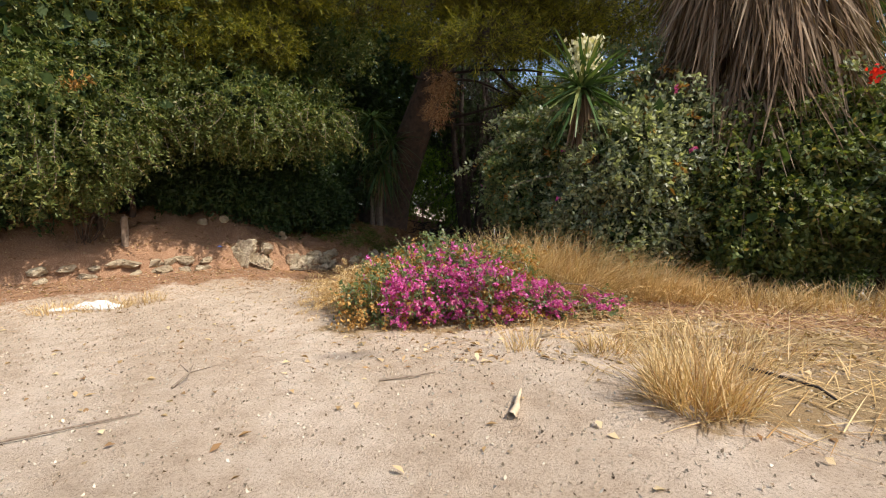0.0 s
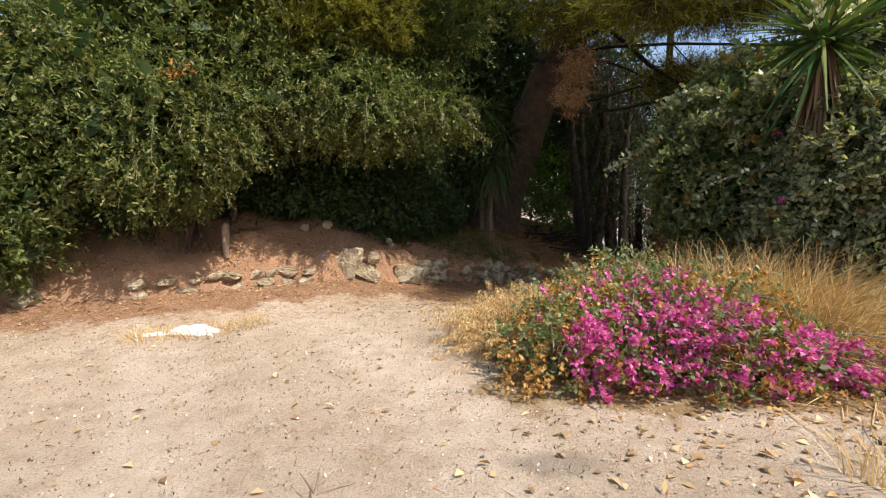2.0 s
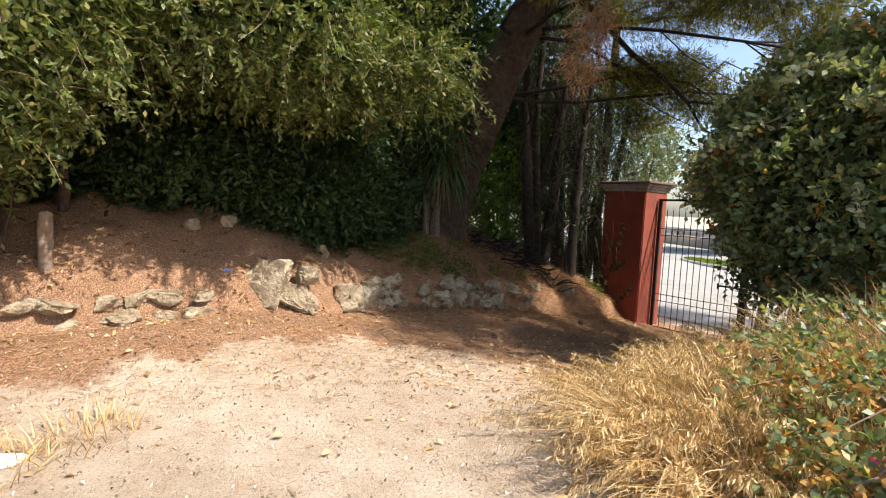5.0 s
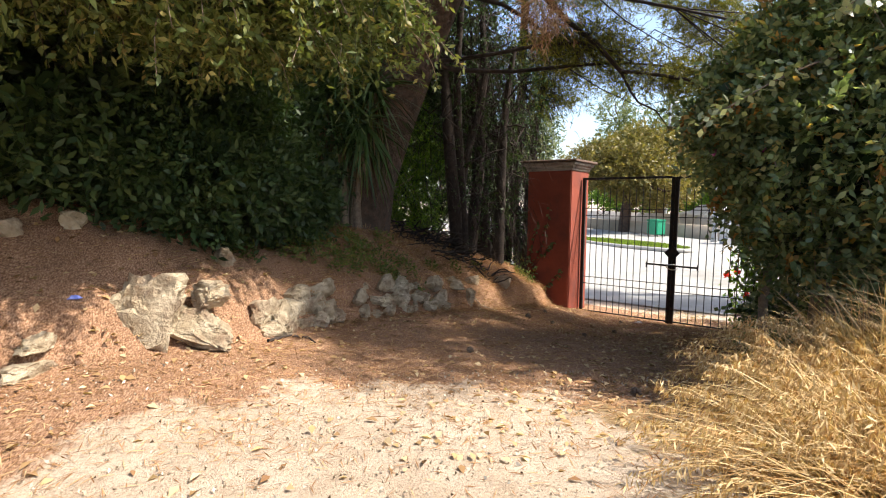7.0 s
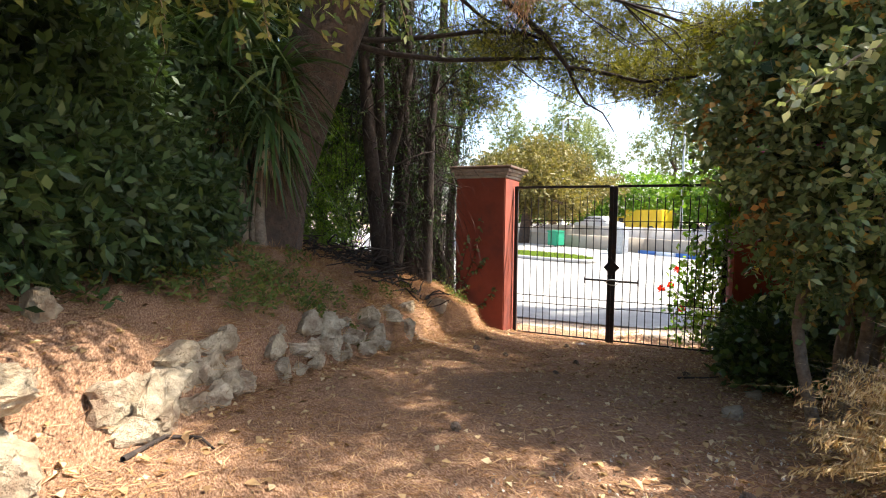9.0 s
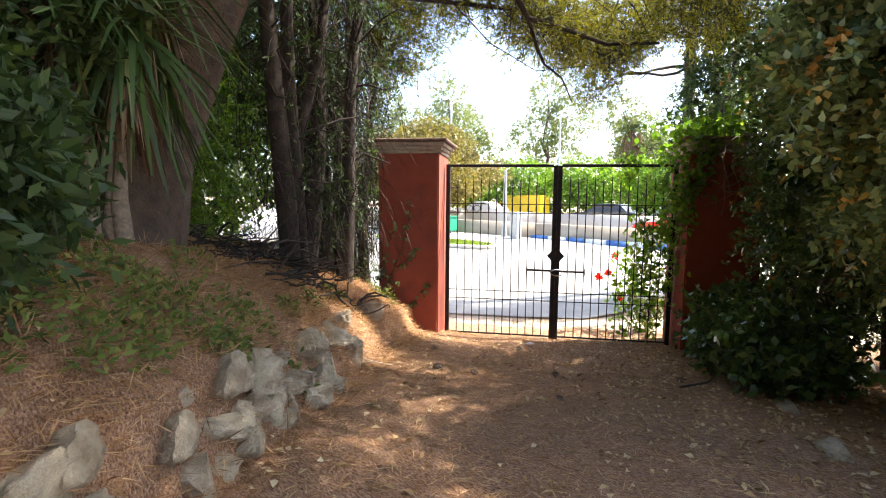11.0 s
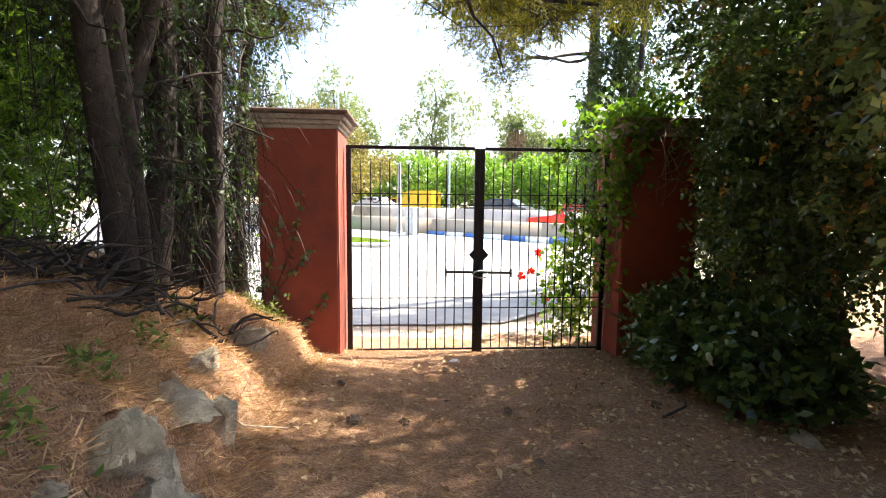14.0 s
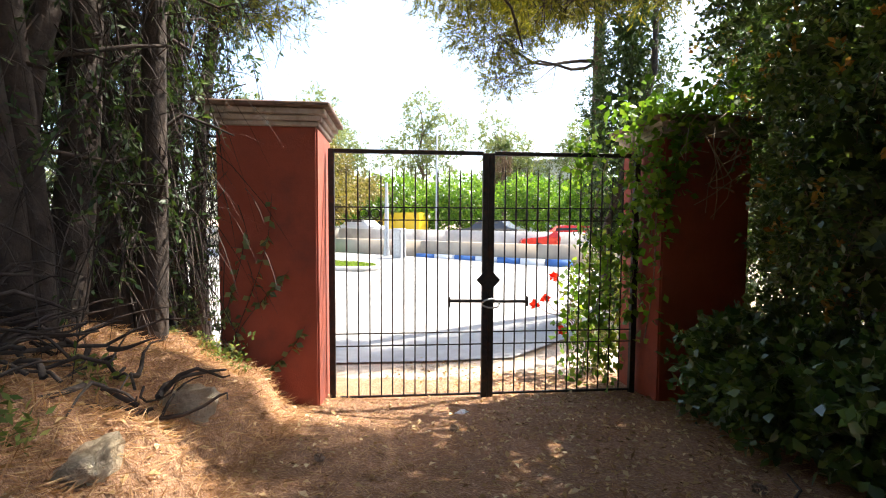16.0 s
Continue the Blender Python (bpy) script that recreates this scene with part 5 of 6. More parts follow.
# bank weeds: soft green tufts
g = Geo()
for x, y, r, n in ((-2.0, 13.35, 0.3, 420), (-1.6, 13.75, 0.28, 380), (-1.35, 13.55, 0.16, 170), (-1.8, 14.2, 0.25, 260), (-1.1, 14.0, 0.18, 150), (-2.5, 13.1, 0.28, 300), (-3.0, 12.7, 0.25, 220), (-0.6, 14.5, 0.13, 90), (0.0, 15.2, 0.12, 70), (0.6, 15.9, 0.12, 80), (1.9, 16.7, 0.2, 220), (-1.3, 14.5, 0.16, 90), (-0.95, 13.62, 0.10, 60)):
    a, rr = rng.uniform(0, 6.28, n), r * np.sqrt(rng.random(n))
    bx, by = x + np.cos(a) * rr, y + np.sin(a) * rr
    g.leaves(np.stack([bx, by, land(bx, by)], -1) + np.array([0, 0, 1.0]) * rng.random((n, 1)) * 0.15, rng.normal(size=(n, 3)) * np.array([1, 1, 0.5]) + np.array([0, 0, 0.5]), 0.06, 0.022)
tagged(part("bank_weeds", g, M_WEED), "soft green weeds growing on the needle-covered bank", "weeds", kind="stuff")


# ---- small loose things ----
def twig_thing(pts, r, mat, label, name="twig", forks=()):
    pts = [np.array([x, y, ground_z(x, y) + z + r]) for x, y, z in pts]
    ob = thing(name, pts[0], label, "twig", "twigs lying on the ground")
    g = world_geo()
    g.tube(np.array(pts), np.linspace(r, r * 0.4, len(pts)), 6)
    for i, (dx, dy, dz) in forks:
        q = pts[i]
        g.tube([q, q + np.array([dx, dy, dz]) * 0.5, q + np.array([dx, dy, dz])], [r * 0.6, r * 0.4, r * 0.2], 5)
    part("wood", g, mat, ob)
    return ob


twig_thing([(*yard(0.30, 3.0), 0), (*yard(0.345, 3.1), 0.01), (*yard(0.36, 3.2), 0.0), (*yard(0.40, 3.33), 0.02)], 0.022, M_PALEWOOD, "short piece of pale split wood", "split_wood")
twig_thing([(*yard(-0.55, 3.75), 0), (*yard(-0.3, 3.78), 0.01), (*yard(-0.15, 3.88), 0)], 0.008, M_TWIG, "thin dry twig on the drive")
twig_thing([(*yard(2.05, 3.85), 0), (*yard(2.15, 3.6), 0.02), (*yard(2.3, 3.4), 0.01), (*yard(2.28, 3.2), 0.0)], 0.013, M_DARKBARK, "crooked dark stick on the verge")
twig_thing([(*yard(-3.1, 2.75), 0), (*yard(-2.5, 3.0), 0.01), (*yard(-2.0, 3.3), 0)], 0.010, M_TWIG, "long thin dry stick")
twig_thing([(*yard(-2.05, 3.75), 0), (*yard(-2.0, 3.9), 0.05), (*yard(-2.05, 4.05), 0.06)], 0.008, M_TWIG, "forked dry twig standing on its prongs", forks=((1, (0.15, 0.06, 0.03)), (1, (-0.12, 0.1, 0.02))))
twig_thing([(-2.65, 11.55, 0), (-2.5, 11.8, 0.0), (-2.35, 11.75, 0.0), (-2.3, 11.6, 0)], 0.014, M_DARKBARK, "dark curved stick lying at the bank foot")
twig_thing([(2.4, 12.6, 0), (2.8, 12.5, 0.01), (3.1, 12.55, 0)], 0.012, M_DARKBARK, "dark fallen stick near the gate")
twig_thing([(-0.15, 14.75, 0.02), (0.2, 14.6, 0.02), (0.45, 14.5, 0)], 0.010, M_PALEWOOD, "pale stick on the needle bank")


def pine_cone(x, y, s):
    ob = thing("pine_cone", (x, y, ground_z(x, y) + s * 0.4), "brown open pine cone lying on the ground", "pine cone", "pine cones")
    g = Geo()
    n = 70
    t = np.arange(n) / n
    a = np.arange(n) * 2.4
    r = s * 0.45 * np.sin(np.pi * (0.12 + 0.8 * t))
    p = np.stack([np.cos(a) * r * 0.5, (t - 0.5) * s * 1.2, np.sin(a) * r * 0.5], -1)
    g.leaves(p, np.stack([np.cos(a), t * 0 + 0.35, np.sin(a)], -1), s * 0.42, s * 0.3, 0.1)
    part("cone_body", g, M_WOOD, ob)


for x, y, s in ((0.85, 14.3, 0.1), (2.95, 14.95, 0.08), (1.15, 14.1, 0.07), (1.9, 13.65, 0.07), (2.7, 12.7, 0.08), (-1.0, 11.6, 0.07), (-0.3, 10.3, 0.07), (1.0, 13.0, 0.06), (1.6, 15.2, 0.07)):
    pine_cone(x, y, s * 0.75)


def rumpled(name, at, size, mat, label, category, seed, rz=0):
    bm = bmesh.new()
    bmesh.ops.create_grid(bm, x_segments=26, y_segments=18, size=1)
    o = Vector((seed, seed * 2, 0))
    for v in bm.verts:
        e = max(abs(v.co.x), abs(v.co.y))
        edge = 1 + 0.25 * noise.noise(v.co * 1.7 + o)
        h = abs(noise.noise(v.co * 1.3 + o)) + 0.25 * abs(noise.noise(v.co * 3 + o)) + 0.2
        v.co = Vector((v.co.x * size[0] * edge, v.co.y * size[1] * edge, size[2] * (0.15 + 0.8 * h) * (1 - e ** 3)))
    ob = part(name, bm, mat, None, label, True)
    sd = ob.modifiers.new("thickness", "SOLIDIFY")
    sd.thickness = 0.004
    ob.matrix_world = pose(at[0], at[1], ground_z(at[0], at[1]) + 0.005, 0, 0, rz)
    return tagged(ob, "", category)


rumpled("plastic_bag", (-3.86, 8.42), (0.25, 0.11, 0.13), M_BAG, "crumpled white plastic bag lying on the litter", "bag", 3, 5)
rumpled("plastic_bag", (-4.2, 8.3), (0.11, 0.05, 0.05), M_BAG, "torn scrap of white plastic bag", "bag", 5, 30)
rumpled("blue_wrapper", (-3.75, 11.18), (0.035, 0.02, 0.03), M_BLUEBAG, "scrap of blue wrapper wedged beside a boulder", "wrapper", 7)
rumpled("paper_scrap", (3.5, 15.2), (0.06, 0.05, 0.03), M_BAG, "scrap of white paper on the leaf litter", "paper", 9)

post = thing("wooden_post", (-4.9, 10.42, ground_z(-4.9, 10.42) - 0.05), "short weathered grey wooden post standing on the bank", "post")
g = Geo()
h = 0.52
g.tube([(0, 0, 0), (0.01, 0, h * 0.4), (0.0, 0.01, h * 0.8), (0.02, 0, h * 0.97), (0.02, 0, h)], [0.055, 0.052, 0.055, 0.045, 0.012], 9)
part("stake", g, M_WOOD, post)


# ---- creeper on the gate pillar and round the gate ----
vine = thing("green_vine", gate_frame(-0.5, 2 * LEAF + 0.2, -1.3), "bright green vine hanging over the gate pillar and its gate", "vine")
g, w = world_geo(), world_geo()
for along, out, z0, z1, n in ((3.45, -0.05, 1.75, 0.2, 200), (3.25, 0.05, 1.6, -0.6, 170), (3.6, -0.5, 1.8, 0.5, 260), (3.1, 0.12, 0.6, -1.2, 160), (3.8, -0.5, 1.85, 1.0, 200), (3.4, 0.15, 0.5, -1.3, 200), (3.0, 0.2, 0.1, -1.2, 100), (2.95, 0.0, 1.65, 1.2, 90), (3.55, -0.48, 1.2, -0.6, 90)):
    a = np.array(gate_frame(out, along, z0))
    b = np.array(gate_frame(out + 0.05, along - 0.12, z1))
    path = wobble(a, b, 9, 0.06)
    w.tube(path, 0.007, 5)
    t = rng.random(n) * 7.99
    i = t.astype(int)
    p = path[i] + (path[i + 1] - path[i]) * (t - i)[:, None] + rng.normal(size=(n, 3)) * 0.09
    g.leaves(p, rng.normal(size=(n, 3)) * 0.7 + np.array([-0.3, -0.3, -0.5]), rng.uniform(0.07, 0.13, n), rng.uniform(0.06, 0.1, n), 0.2, 0.3)
n = 500
p = np.array(gate_frame(-0.35, 3.75, 1.88)) + rng.normal(size=(n, 3)) * np.array([0.28, 0.32, 0.12])
g.leaves(p, rng.normal(size=(n, 3)) + np.array([-0.3, -0.3, 0.2]), rng.uniform(0.07, 0.13, n), rng.uniform(0.06, 0.1, n), 0.2, 1.0)
part("shoot", w, M_TWIG, vine)
part("foliage", g, M_VINE, vine)
bt = thing("bare_creeper", gate_frame(-0.6, 4.3, 1.6), "bare dry creeper stems hanging in front of the pillar", "creeper")
for _ in range(16):
    w = world_geo()
    a = np.array(gate_frame(-0.6 + rng.normal() * 0.1, 4.3 + rng.normal() * 0.3, 1.6 + rng.normal() * 0.3))
    w.tube(wobble(a, np.array(gate_frame(-0.9, 3.5 + rng.random() * 0.8, 0.7 + rng.random() * 0.9)), 7, 0.12), np.linspace(0.009, 0.003, 7), 5)
    part("stem", w, M_TWIG, bt)


hib = broadleaf("hibiscus", gate_frame(0.9, 3.4)[:2], "hibiscus bush with red flowers outside the gate", "shrub",
                [(*gate_frame(0.8, 3.4)[:2], -0.8, 0.4, 0.35, 0.6), (*gate_frame(1.2, 3.6)[:2], -0.4, 0.45, 0.45, 0.8)], M_WEED, 260, 8, 0.2, 0.07, 0.045, r0=0.02)
f = world_geo()
for along, out, z in ((2.85, 0.9, -0.05), (2.75, 0.95, -0.35), (2.6, 0.9, -0.42), (2.95, 0.8, -0.75)):
    c = np.array(gate_frame(out, along, z))
    f.leaves(np.repeat(c[None], 14, 0), rng.normal(size=(14, 3)), 0.085, 0.07, 0.1)
part("blossom", f, M_RED, hib, "red hibiscus flowers")
w = world_geo()
for along, out, z in ((2.85, 0.9, -0.05), (2.75, 0.95, -0.35), (2.6, 0.9, -0.42), (2.95, 0.8, -0.75)):
    w.tube(wobble(gate_frame(0.9, 3.3, -0.9), gate_frame(out, along, z), 5, 0.08), np.linspace(0.01, 0.004, 5), 5)
part("shoot", w, M_TWIG, hib)

climber = thing("pillar_climber", gate_frame(-0.57, -0.6, -0.9), "thin leafy creeper climbing the red gate pillar", "creeper")
g = world_geo()
for al0, z0, al1, z1 in ((-0.95, -0.8, -0.45, 0.95), (-0.9, -0.7, -0.3, 0.2), (-0.97, -0.5, -0.7, 0.6), (-0.6, -0.9, -0.15, -0.35)):
    w = world_geo()
    path = wobble(gate_frame(-0.575, al0, z0), gate_frame(-0.575, al1, z1), 9, 0.04)
    path[:, :2] += np.outer(-(path[:, :2] - np.array(gate_frame(-0.575, 0)[:2])) @ OUT, OUT)
    w.tube(path, np.linspace(0.006, 0.002, 9), 4)
    part("stem", w, M_DARKBARK, climber)
    t = rng.uniform(1.0, 7.99, 24)
    i = t.astype(int)
    g.leaves(path[i] + (path[i + 1] - path[i]) * (t - i)[:, None] - np.array([*OUT, 0]) * 0.03, rng.normal(size=(24, 1)) * np.array([*ACROSS, 0.0]) * 0.8 + np.array([0, 0, -0.5]), rng.uniform(0.06, 0.11, 24), 0.06, 0.2, 0.3)
part("foliage", g, M_BOUGLEAF, climber)
# low leafy twigs at the foot of the other pillar
broadleaf("pillar_weed", gate_frame(-0.9, -1.1)[:2], "straggling leafy weed in front of the red pillar", "weed",
          [(*gate_frame(-0.8, -1.0)[:2], -0.45, 0.32, 0.3, 0.3), (*gate_frame(-0.75, -1.5)[:2], -0.3, 0.3, 0.3, 0.35)], M_BOUGLEAF, 110, 7, 0.2, 0.06, 0.035, r0=0.008, shell=0.3, bark=M_DARKBARK)
broadleaf("backlit_shrub", (-0.9, 18.2), "tall thin-leaved shrub in sunlight behind the conifers", "shrub",
          [(-0.8, 18.2, 1.2, 1.2, 1.0, 1.3), (0.1, 18.6, 1.6, 1.0, 0.9, 1.5), (-1.6, 18.2, 2.2, 1.0, 1.0, 1.4)], M_VINE, 2300, 9, 0.3, 0.11, 0.022, r0=0.03, droop=0.6)


# ---- outside the gate ----
def cypress(at, h, r, label):
    z = ground_z(*at)
    blobs = [(at[0], at[1], z + h * t, r * k, r * k, h * 0.16) for t, k in ((0.16, 0.8), (0.32, 1.0), (0.5, 0.95), (0.68, 0.75), (0.85, 0.45))]
    return broadleaf("cypress", at, label, "cypress", blobs, M_DARKLEAF, 3600, 9, 0.3, 0.09, 0.03, r0=0.12, bark=M_DARKBARK, droop=-0.8, shell=0.6, inner_shade=900, per_blob=2, fork=0.2)


cypress((9.6, 14.9), 8.5, 0.95, "tall dark-green cypress standing outside the gate")
cypress((12.6, 13.0), 8.0, 0.95, "tall dark-green cypress standing outside the gate")


def strip(name, line, depth, z0, z1, mat, label, category, parent=None):
    """A wall of some thickness along a plan line."""
    g = world_geo()
    line = np.asarray(line, float)
    for a, b in zip(line[:-1], line[1:]):
        d = (b - a) / np.linalg.norm(b - a)
        nrm = np.array([-d[1], d[0]]) * depth
        q = [a, b, b + nrm, a + nrm]
        v = [(*p, z0) for p in q] + [(*p, z1) for p in q]
        g.add(v, [(0, 3, 2, 1), (4, 5, 6, 7), (0, 1, 5, 4), (1, 2, 6, 5), (2, 3, 7, 6), (3, 0, 4, 7)])
    ob = part(name, g, mat, parent)
    return tagged(ob, label, category, kind="structure") if category else ob


ROAD_Z = -1.05
rd = Geo()
q = [(6.0, 15.8), (16.9, 14.0), (17.3, 20.0), (17.2, 25.5), (16.8, 32.0), (16.0, 60.0), (-12.0, 60.0), (-6.0, 27.0), (3.6, 18.8)]


def road_sheet():
    bm = bmesh.new()
    fine = []
    for k in range(len(q)):
        a, b = np.array(q[k]), np.array(q[(k + 1) % len(q)])
        for t in np.linspace(0, 1, 6, endpoint=False):
            fine.append(a + (b - a) * t)
    c = np.array([8.0, 24.0])
    rings = []
    for s in np.linspace(1.0, 0.06, 16):
        ring = []
        for p in fine:
            x, y = c + (p - c) * s
            ring.append(bm.verts.new((x, y, ground_z(x, y) + 0.03)))
        rings.append(ring)
    for r0, r1 in zip(rings[:-1], rings[1:]):
        for k in range(len(r0)):
            bm.faces.new((r0[k], r0[(k + 1) % len(r0)], r1[(k + 1) % len(r0)], r1[k]))
    bm.faces.new(rings[-1])
    bmesh.ops.recalc_face_normals(bm, faces=bm.faces[:])
    tagged(part("road", bm, M_ASPHALT, None, "", True), "pale sunlit worn asphalt forecourt and road outside the gate", "road", kind="structure")


road_sheet()
WALL = [(18.6, 17.2), (17.6, 20.0), (17.5, 25.5), (17.1, 31.8), (16.2, 60.0)]
strip("low_wall", WALL, -0.35, -1.5, -0.27, M_TANWALL, "low tan retaining wall beside the road", "wall")
UPPER = [(21.5, 15.0), (20.6, 19.0), (20.4, 26.0), (20.0, 33.0), (19.0, 62.0)]
strip("road_barrier", UPPER, -0.3, -1.5, 0.16, M_CONCRETE, "pale concrete barrier of the upper road", "barrier")
strip("upper_road", [(25.5, 12.0), (24.6, 19.0), (24.4, 26.0), (24.0, 33.0), (23.0, 62.0)], -14.0, -1.5, -0.75, M_ASPHALT, "pale asphalt of the raised road behind the barrier", "road")
kerb = thing("painted_kerb", (17.3, 22.0, ROAD_Z), "kerb painted in blue and white stretches", "kerb")
for k in range(7):
    t0, t1 = 18.6 + k * 1.0, 19.55 + k * 1.0
    def wx(y):
        return np.interp(y, [17.2, 20.0, 25.5, 31.8], [18.5, 17.5, 17.4, 17.0])
    strip("kerb_stone", [(wx(t0) - 0.25, t0), (wx(t1) - 0.25, t1)], -0.22, -1.25, -0.82, M_BLUE if k % 2 == 0 else M_WHITE, "", "", kerb)

# grass island
isl = thing("traffic_island", (12.3, 26.5, ROAD_Z), "kerbed traffic island with short grass", "traffic island")
g = world_geo()
a = np.linspace(0, 2 * np.pi, 40)
ring = np.stack([12.0 + np.cos(a) * 1.0 - np.sin(a) * 0.6, 27.2 + np.sin(a) * 3.2, np.full(40, ROAD_Z + 0.02)], -1)
g.tube(ring, 0.11, 6)
part("kerb", g, M_CONCRETE, isl)
g = world_geo()
n = 9000
aa, rr = rng.uniform(0, 6.28, n), np.sqrt(rng.random(n)) * 0.97
p = np.stack([12.0 + (np.cos(aa) * 1.0 - np.sin(aa) * 0.6) * rr, 27.2 + np.sin(aa) * 3.2 * rr, np.full(n, ROAD_Z + 0.04)], -1)
g.leaves(p, rng.normal(size=(n, 3)) * 0.5 + np.array([0, 0, 0.8]), 0.16, 0.05)
part("grass", g, M_LAWN, isl)


def lamp_post(at, h, label, head=True):
    z = ground_z(*at)
    ob = thing("street_lamp", (*at, z), label, "street lamp", "street lamps")
    g = Geo()
    g.tube([(0, 0, 0), (0, 0, 0.5), (0, 0, h * 0.6), (0, 0, h)], [0.16, 0.11, 0.09, 0.06], 10)
    part("pole", g, M_GALV, ob, "", True)
    if not head:
        return
    g = Geo()
    g.tube([(0, 0, h - 0.05), (0.3, 0, h + 0.2), (0.9, 0, h + 0.3)], [0.05, 0.045, 0.04], 8)
    part("arm", g, M_GALV, ob)
    part("lamp_head", bevelled_box((0.8, -0.12, h + 0.22), (1.35, 0.12, h + 0.36), 0.04, 2), M_WHITE, ob)


lamp_post((16.4, 26.6), 3.3, "short white metal post beside the low wall", False)
lamp_post((33.0, 34.8), 9.0, "tall slim street lamp on the raised road")
lamp_post((20.2, 34.5), 8.0, "tall slim street lamp on the raised road")
# bench-like rail and green bin near the wall
bin_t = thing("waste_bin", (16.2, 30.4, ground_z(16.2, 30.4)), "green plastic wheeled waste bin by the wall", "bin")
part("tub", bevelled_box((-0.3, -0.4, 0.12), (0.3, 0.4, 0.85), 0.05, 2), M_GREENBIN, bin_t)
part("lid", bevelled_box((-0.33, -0.43, 0.85), (0.33, 0.43, 0.95), 0.04, 2), M_GREENBIN, bin_t)
for dx in (-0.22, 0.22):
    for dy in (-0.3, 0.3):
        g = Geo()
        g.tube([(dx - 0.03, dy, 0.1), (dx + 0.03, dy, 0.1)], 0.1, 10)
        part("wheel", g, M_RUBBER, bin_t)
cab = thing("utility_cabinet", (16.3, 25.8, ground_z(16.3, 25.8)), "grey metal utility cabinet on the pavement", "cabinet")
part("body", bevelled_box((-0.2, -0.22, 0.0), (0.2, 0.22, 1.3), 0.02), M_GALV, cab)
part("door", bevelled_box((-0.225, -0.18, 0.1), (-0.203, 0.18, 1.2), 0.006), M_GALV, cab)


def car(at, rz, paint, label, length=4.3, height=1.45, van=False):
    """A road vehicle: profile drawn lengthwise and given breadth."""
    ob = thing("delivery_van" if van else "car", at, label, "van" if van else "car", "vehicles on the raised road", rz)
    L, H = length / 2, height
    if van:
        prof = [(-L, 0.35), (-L, H), (L * 0.45, H), (L * 0.5, H * 0.72), (L * 0.8, H * 0.68), (L, H * 0.42), (L, 0.35)]
    else:
        prof = [(-L, 0.32), (-L, H * 0.62), (-L * 0.75, H * 0.68), (-L * 0.5, H * 0.98), (L * 0.1, H), (L * 0.42, H * 0.66), (L * 0.95, H * 0.56), (L, 0.32)]
    bm = bmesh.new()
    wv = 0.86
    rows = [[bm.verts.new((x, s * (wv if z < H * 0.7 or van else wv * 0.82), z)) for x, z in prof] for s in (-1, 1)]
    bm.faces.new(rows[0])
    bm.faces.new(rows[1][::-1])
    for k in range(len(prof)):
        bm.faces.new((rows[0][k], rows[1][k], rows[1][(k + 1) % len(prof)], rows[0][(k + 1) % len(prof)]))
    bmesh.ops.recalc_face_normals(bm, faces=bm.faces[:])
    bmesh.ops.bevel(bm, geom=bm.edges[:], offset=0.05, segments=2, affect="EDGES")
    part("body", bm, paint, ob)
    for s in (-1, 1):
        if van:
            part("side_window", bevelled_box((L * 0.5, s * wv - 0.01, H * 0.45), (L * 0.72, s * wv + 0.01, H * 0.64), 0.004), M_GLASSDARK, ob)
        else:
            for x0, x1 in ((-L * 0.45, -L * 0.05), (-L * 0.02, L * 0.25)):
                part("side_window", bevelled_box((x0, s * wv * 0.87 - 0.03, H * 0.69), (x1, s * wv * 0.87 + 0.03, H * 0.92), 0.01), M_GLASSDARK, ob)
        for x in (-L * 0.62, L * 0.62):
            g = Geo()
            g.tube([(x, s * wv - 0.18, 0.33), (x, s * wv - 0.17, 0.33), (x, s * wv + 0.02, 0.33), (x, s * wv + 0.03, 0.33)], [0.02, 0.33, 0.33, 0.2], 18)
            wh = part("wheel", g, M_RUBBER, ob)
            g = Geo()
            g.tube([(x, s * (wv + 0.02), 0.33), (x, s * (wv + 0.045), 0.33), (x, s * (wv + 0.046), 0.33)], [0.2, 0.19, 0.01], 14)
            part("rim", g, M_GALV, wh)
    return ob


car((32.6, 38.3, -0.75), 98, M_YELLOW, "yellow delivery van on the raised road", 4.6, 2.0, True)
car((26.0, 26.5, -0.75), 96, M_CARDARK, "dark car on the raised road")
car((27.5, 38.5, -0.75), 98, M_CARWHITE, "white car on the raised road")
car((21.5, 20.2, ground_z(21.5, 20.2)), 120, M_CARRED, "red car at the end of the wall")
car((6.3, 30.5, ROAD_Z + 0.03), 60, M_CARWHITE, "white car parked across the road")


def far_tree(at, h, r, leaf, label, blobs=None, n=2200, ll=0.22, lw=0.11, r0=0.18, name="street_tree", z=None):
    z = ground_z(*at) if z is None else z
    bl = blobs or [(at[0] + rng.normal() * r * 0.35, at[1] + rng.normal() * r * 0.35, z + h * t, r * k, r * k, h * 0.17) for t, k in ((0.45, 0.8), (0.6, 1.0), (0.75, 0.9), (0.88, 0.6))]
    return broadleaf(name, at, label, "tree", bl, leaf, n, 8, 0.5, ll, lw, r0=r0, bark=M_BARK, shell=0.5, group="trees beyond the road", per_blob=4)


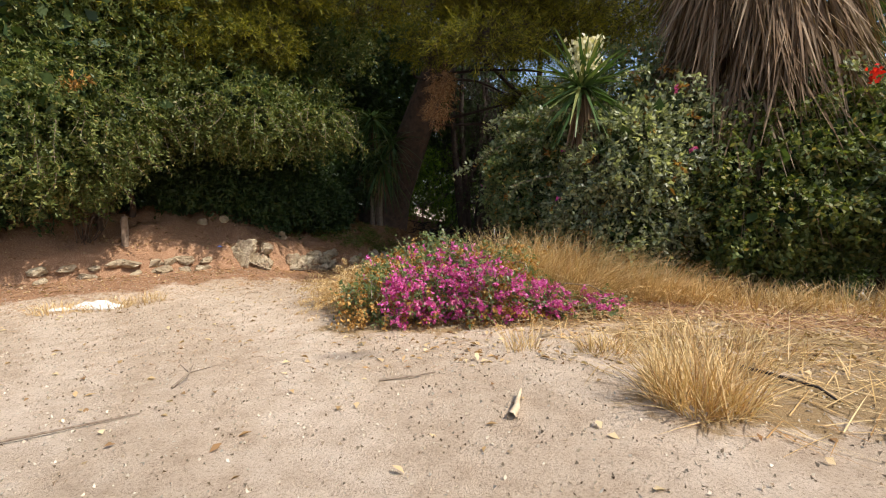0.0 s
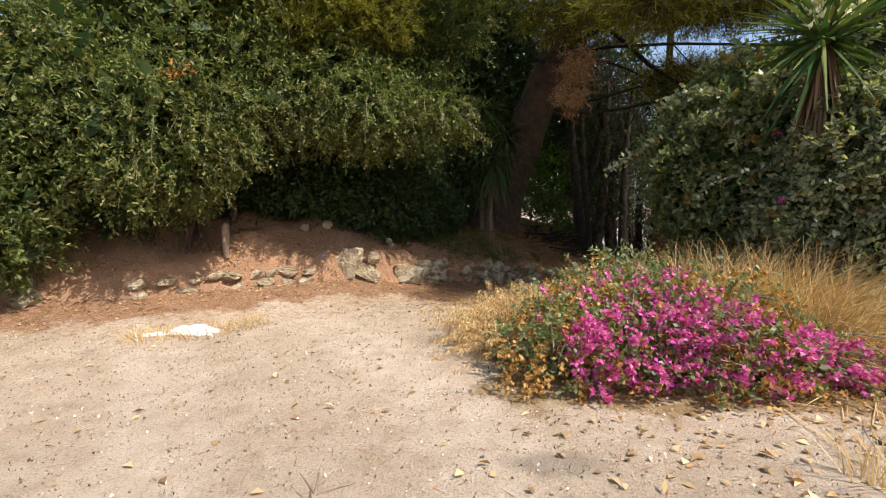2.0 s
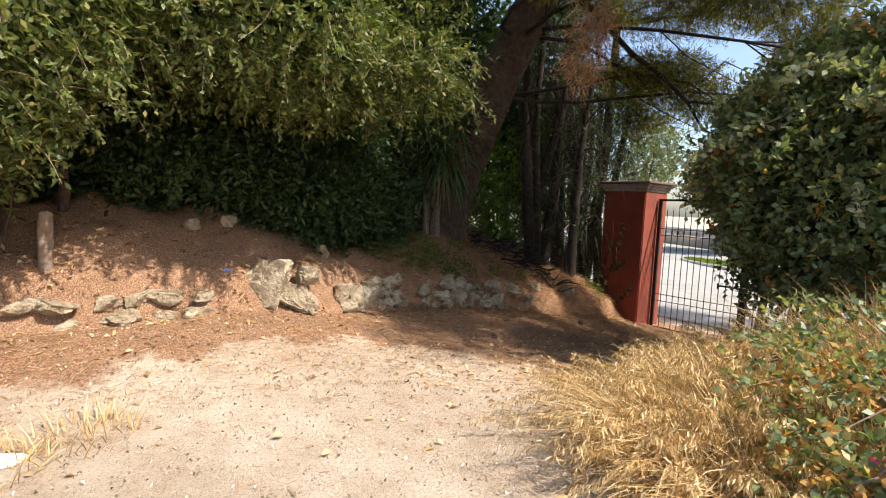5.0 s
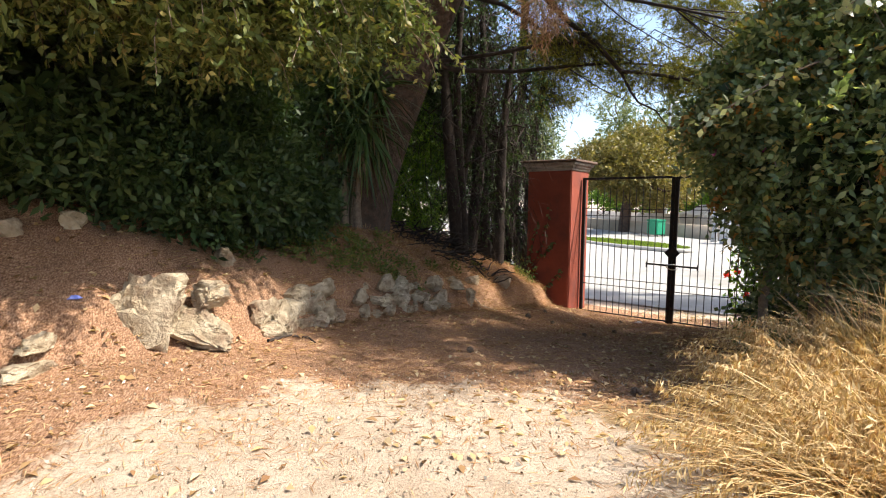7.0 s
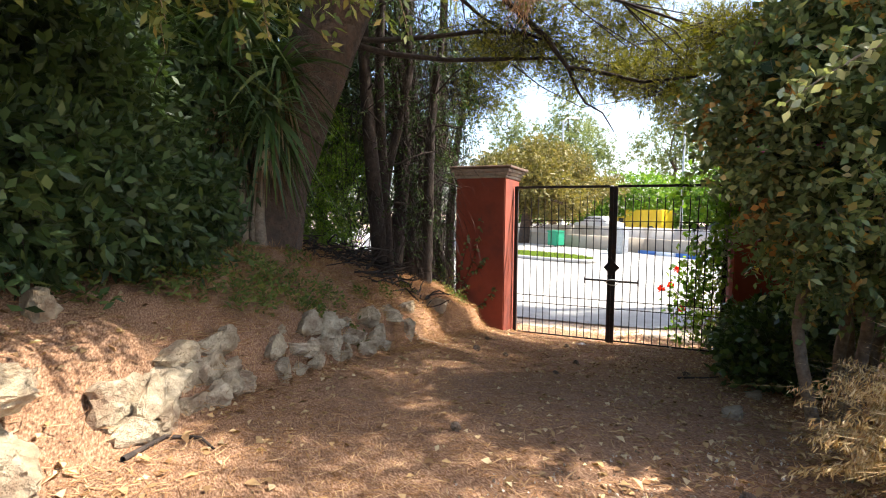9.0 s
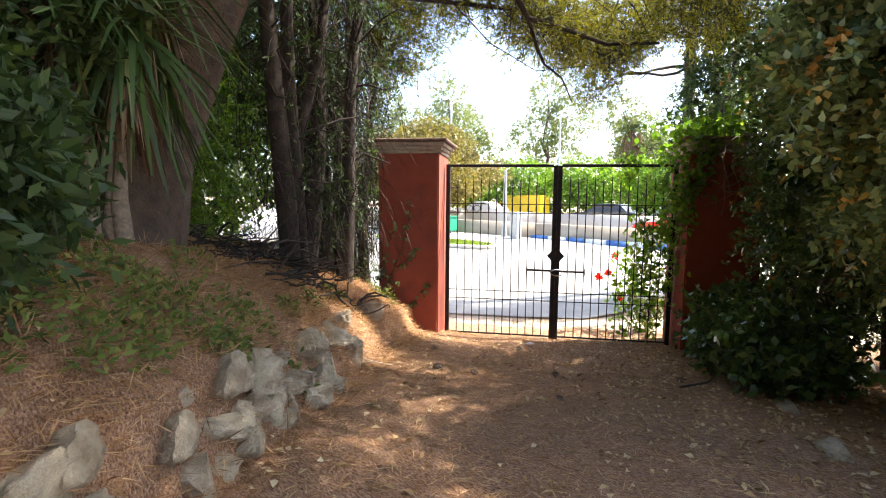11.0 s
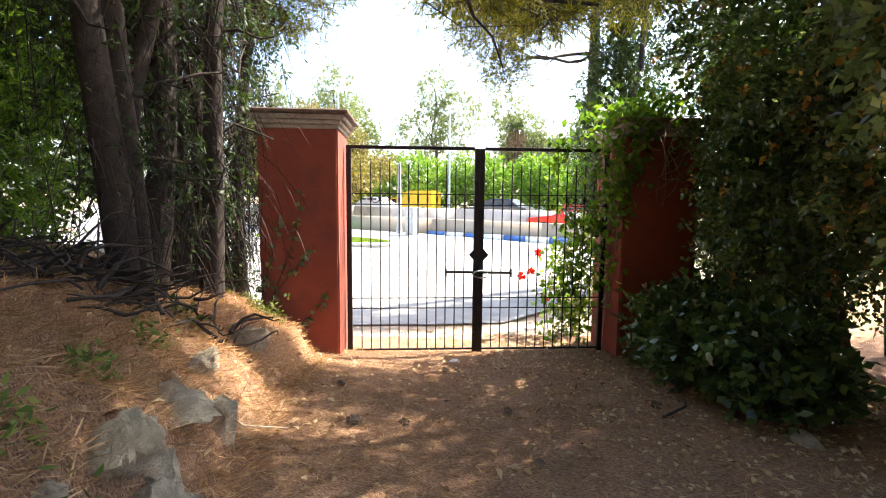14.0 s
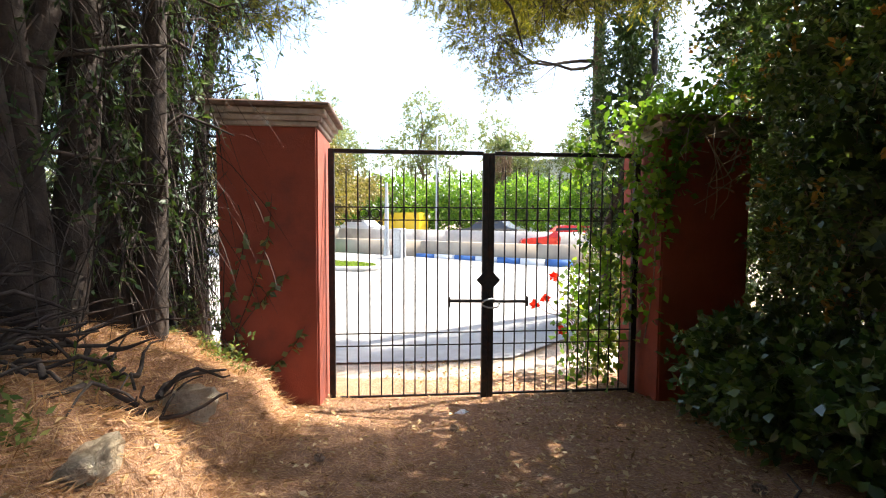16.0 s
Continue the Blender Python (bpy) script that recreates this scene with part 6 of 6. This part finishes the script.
far_tree((16.9, 34.2), 6.2, 3.0, M_OLIVE, "spreading olive-brown street tree beside the road", n=4200, r0=0.3)
far_tree((23.5, 39.0), 6.6, 3.4, M_OLIVE, "spreading olive-brown street tree beside the road", n=3200, r0=0.3)
for x, y, h, r in ((31, 44, 5.0, 3.4), (35, 39, 4.6, 3.6), (38, 34, 4.8, 3.6), (41, 29, 4.6, 3.4), (43, 24, 4.4, 3.2), (27, 49, 5.2, 3.4)):
    far_tree((x, y), h, r, M_VINE, "rounded light-green tree beyond the raised road", [(x, y, 2.2, r, r, 2.0), (x + 1, y - 1, 1.0, r, r, 1.6), (x - 1, y + 1, 3.2, r * 0.7, r * 0.7, 1.4)], n=1500, ll=0.30, lw=0.15, name="rounded_tree")
for x, y, h, r in ((39, 52, 15, 3.6), (46, 45, 15.5, 3.8), (33, 58, 14, 3.6), (52, 38, 13, 3.6), (22, 60, 13, 3.8), (57, 30, 13, 4.0), (12, 58, 12, 4), (2, 52, 12, 4.5), (-6, 46, 11, 4.5)):
    far_tree((x, y), h, r, M_EUC, "tall pale feathery tree against the bright sky", n=1500, ll=0.38, lw=0.13, name="tall_pale_tree")
fan_palm((50, 37), 9.5, "fan palm with a brown skirt far beyond the road", 2.0, 0.3, 160, 30)
fan_palm((54, 40), 8.5, "fan palm with a brown skirt far beyond the road", 2.0, 0.3, 160, 30)

house = thing("white_house", (60, 34, ground_z(60, 34)), "white flat-roofed house far beyond the road", "house")
part("wall", bevelled_box((-4, -5, 0), (4, 5, 8.5), 0.05), M_WHITE, house)
part("roof", bevelled_box((-4.3, -5.3, 8.5), (4.3, 5.3, 8.9), 0.05), M_CONCRETE, house)
for y in (-3, 0, 3):
    for z in (2.2, 5.2):
        wn_ = part("window", bevelled_box((-4.06, y - 0.6, z), (-3.98, y + 0.6, z + 1.3), 0.01), M_WHITE, house)
        part("pane", bevelled_box((-4.085, y - 0.5, z + 0.1), (-4.063, y + 0.5, z + 1.2), 0.005), M_GLASSDARK, wn_)
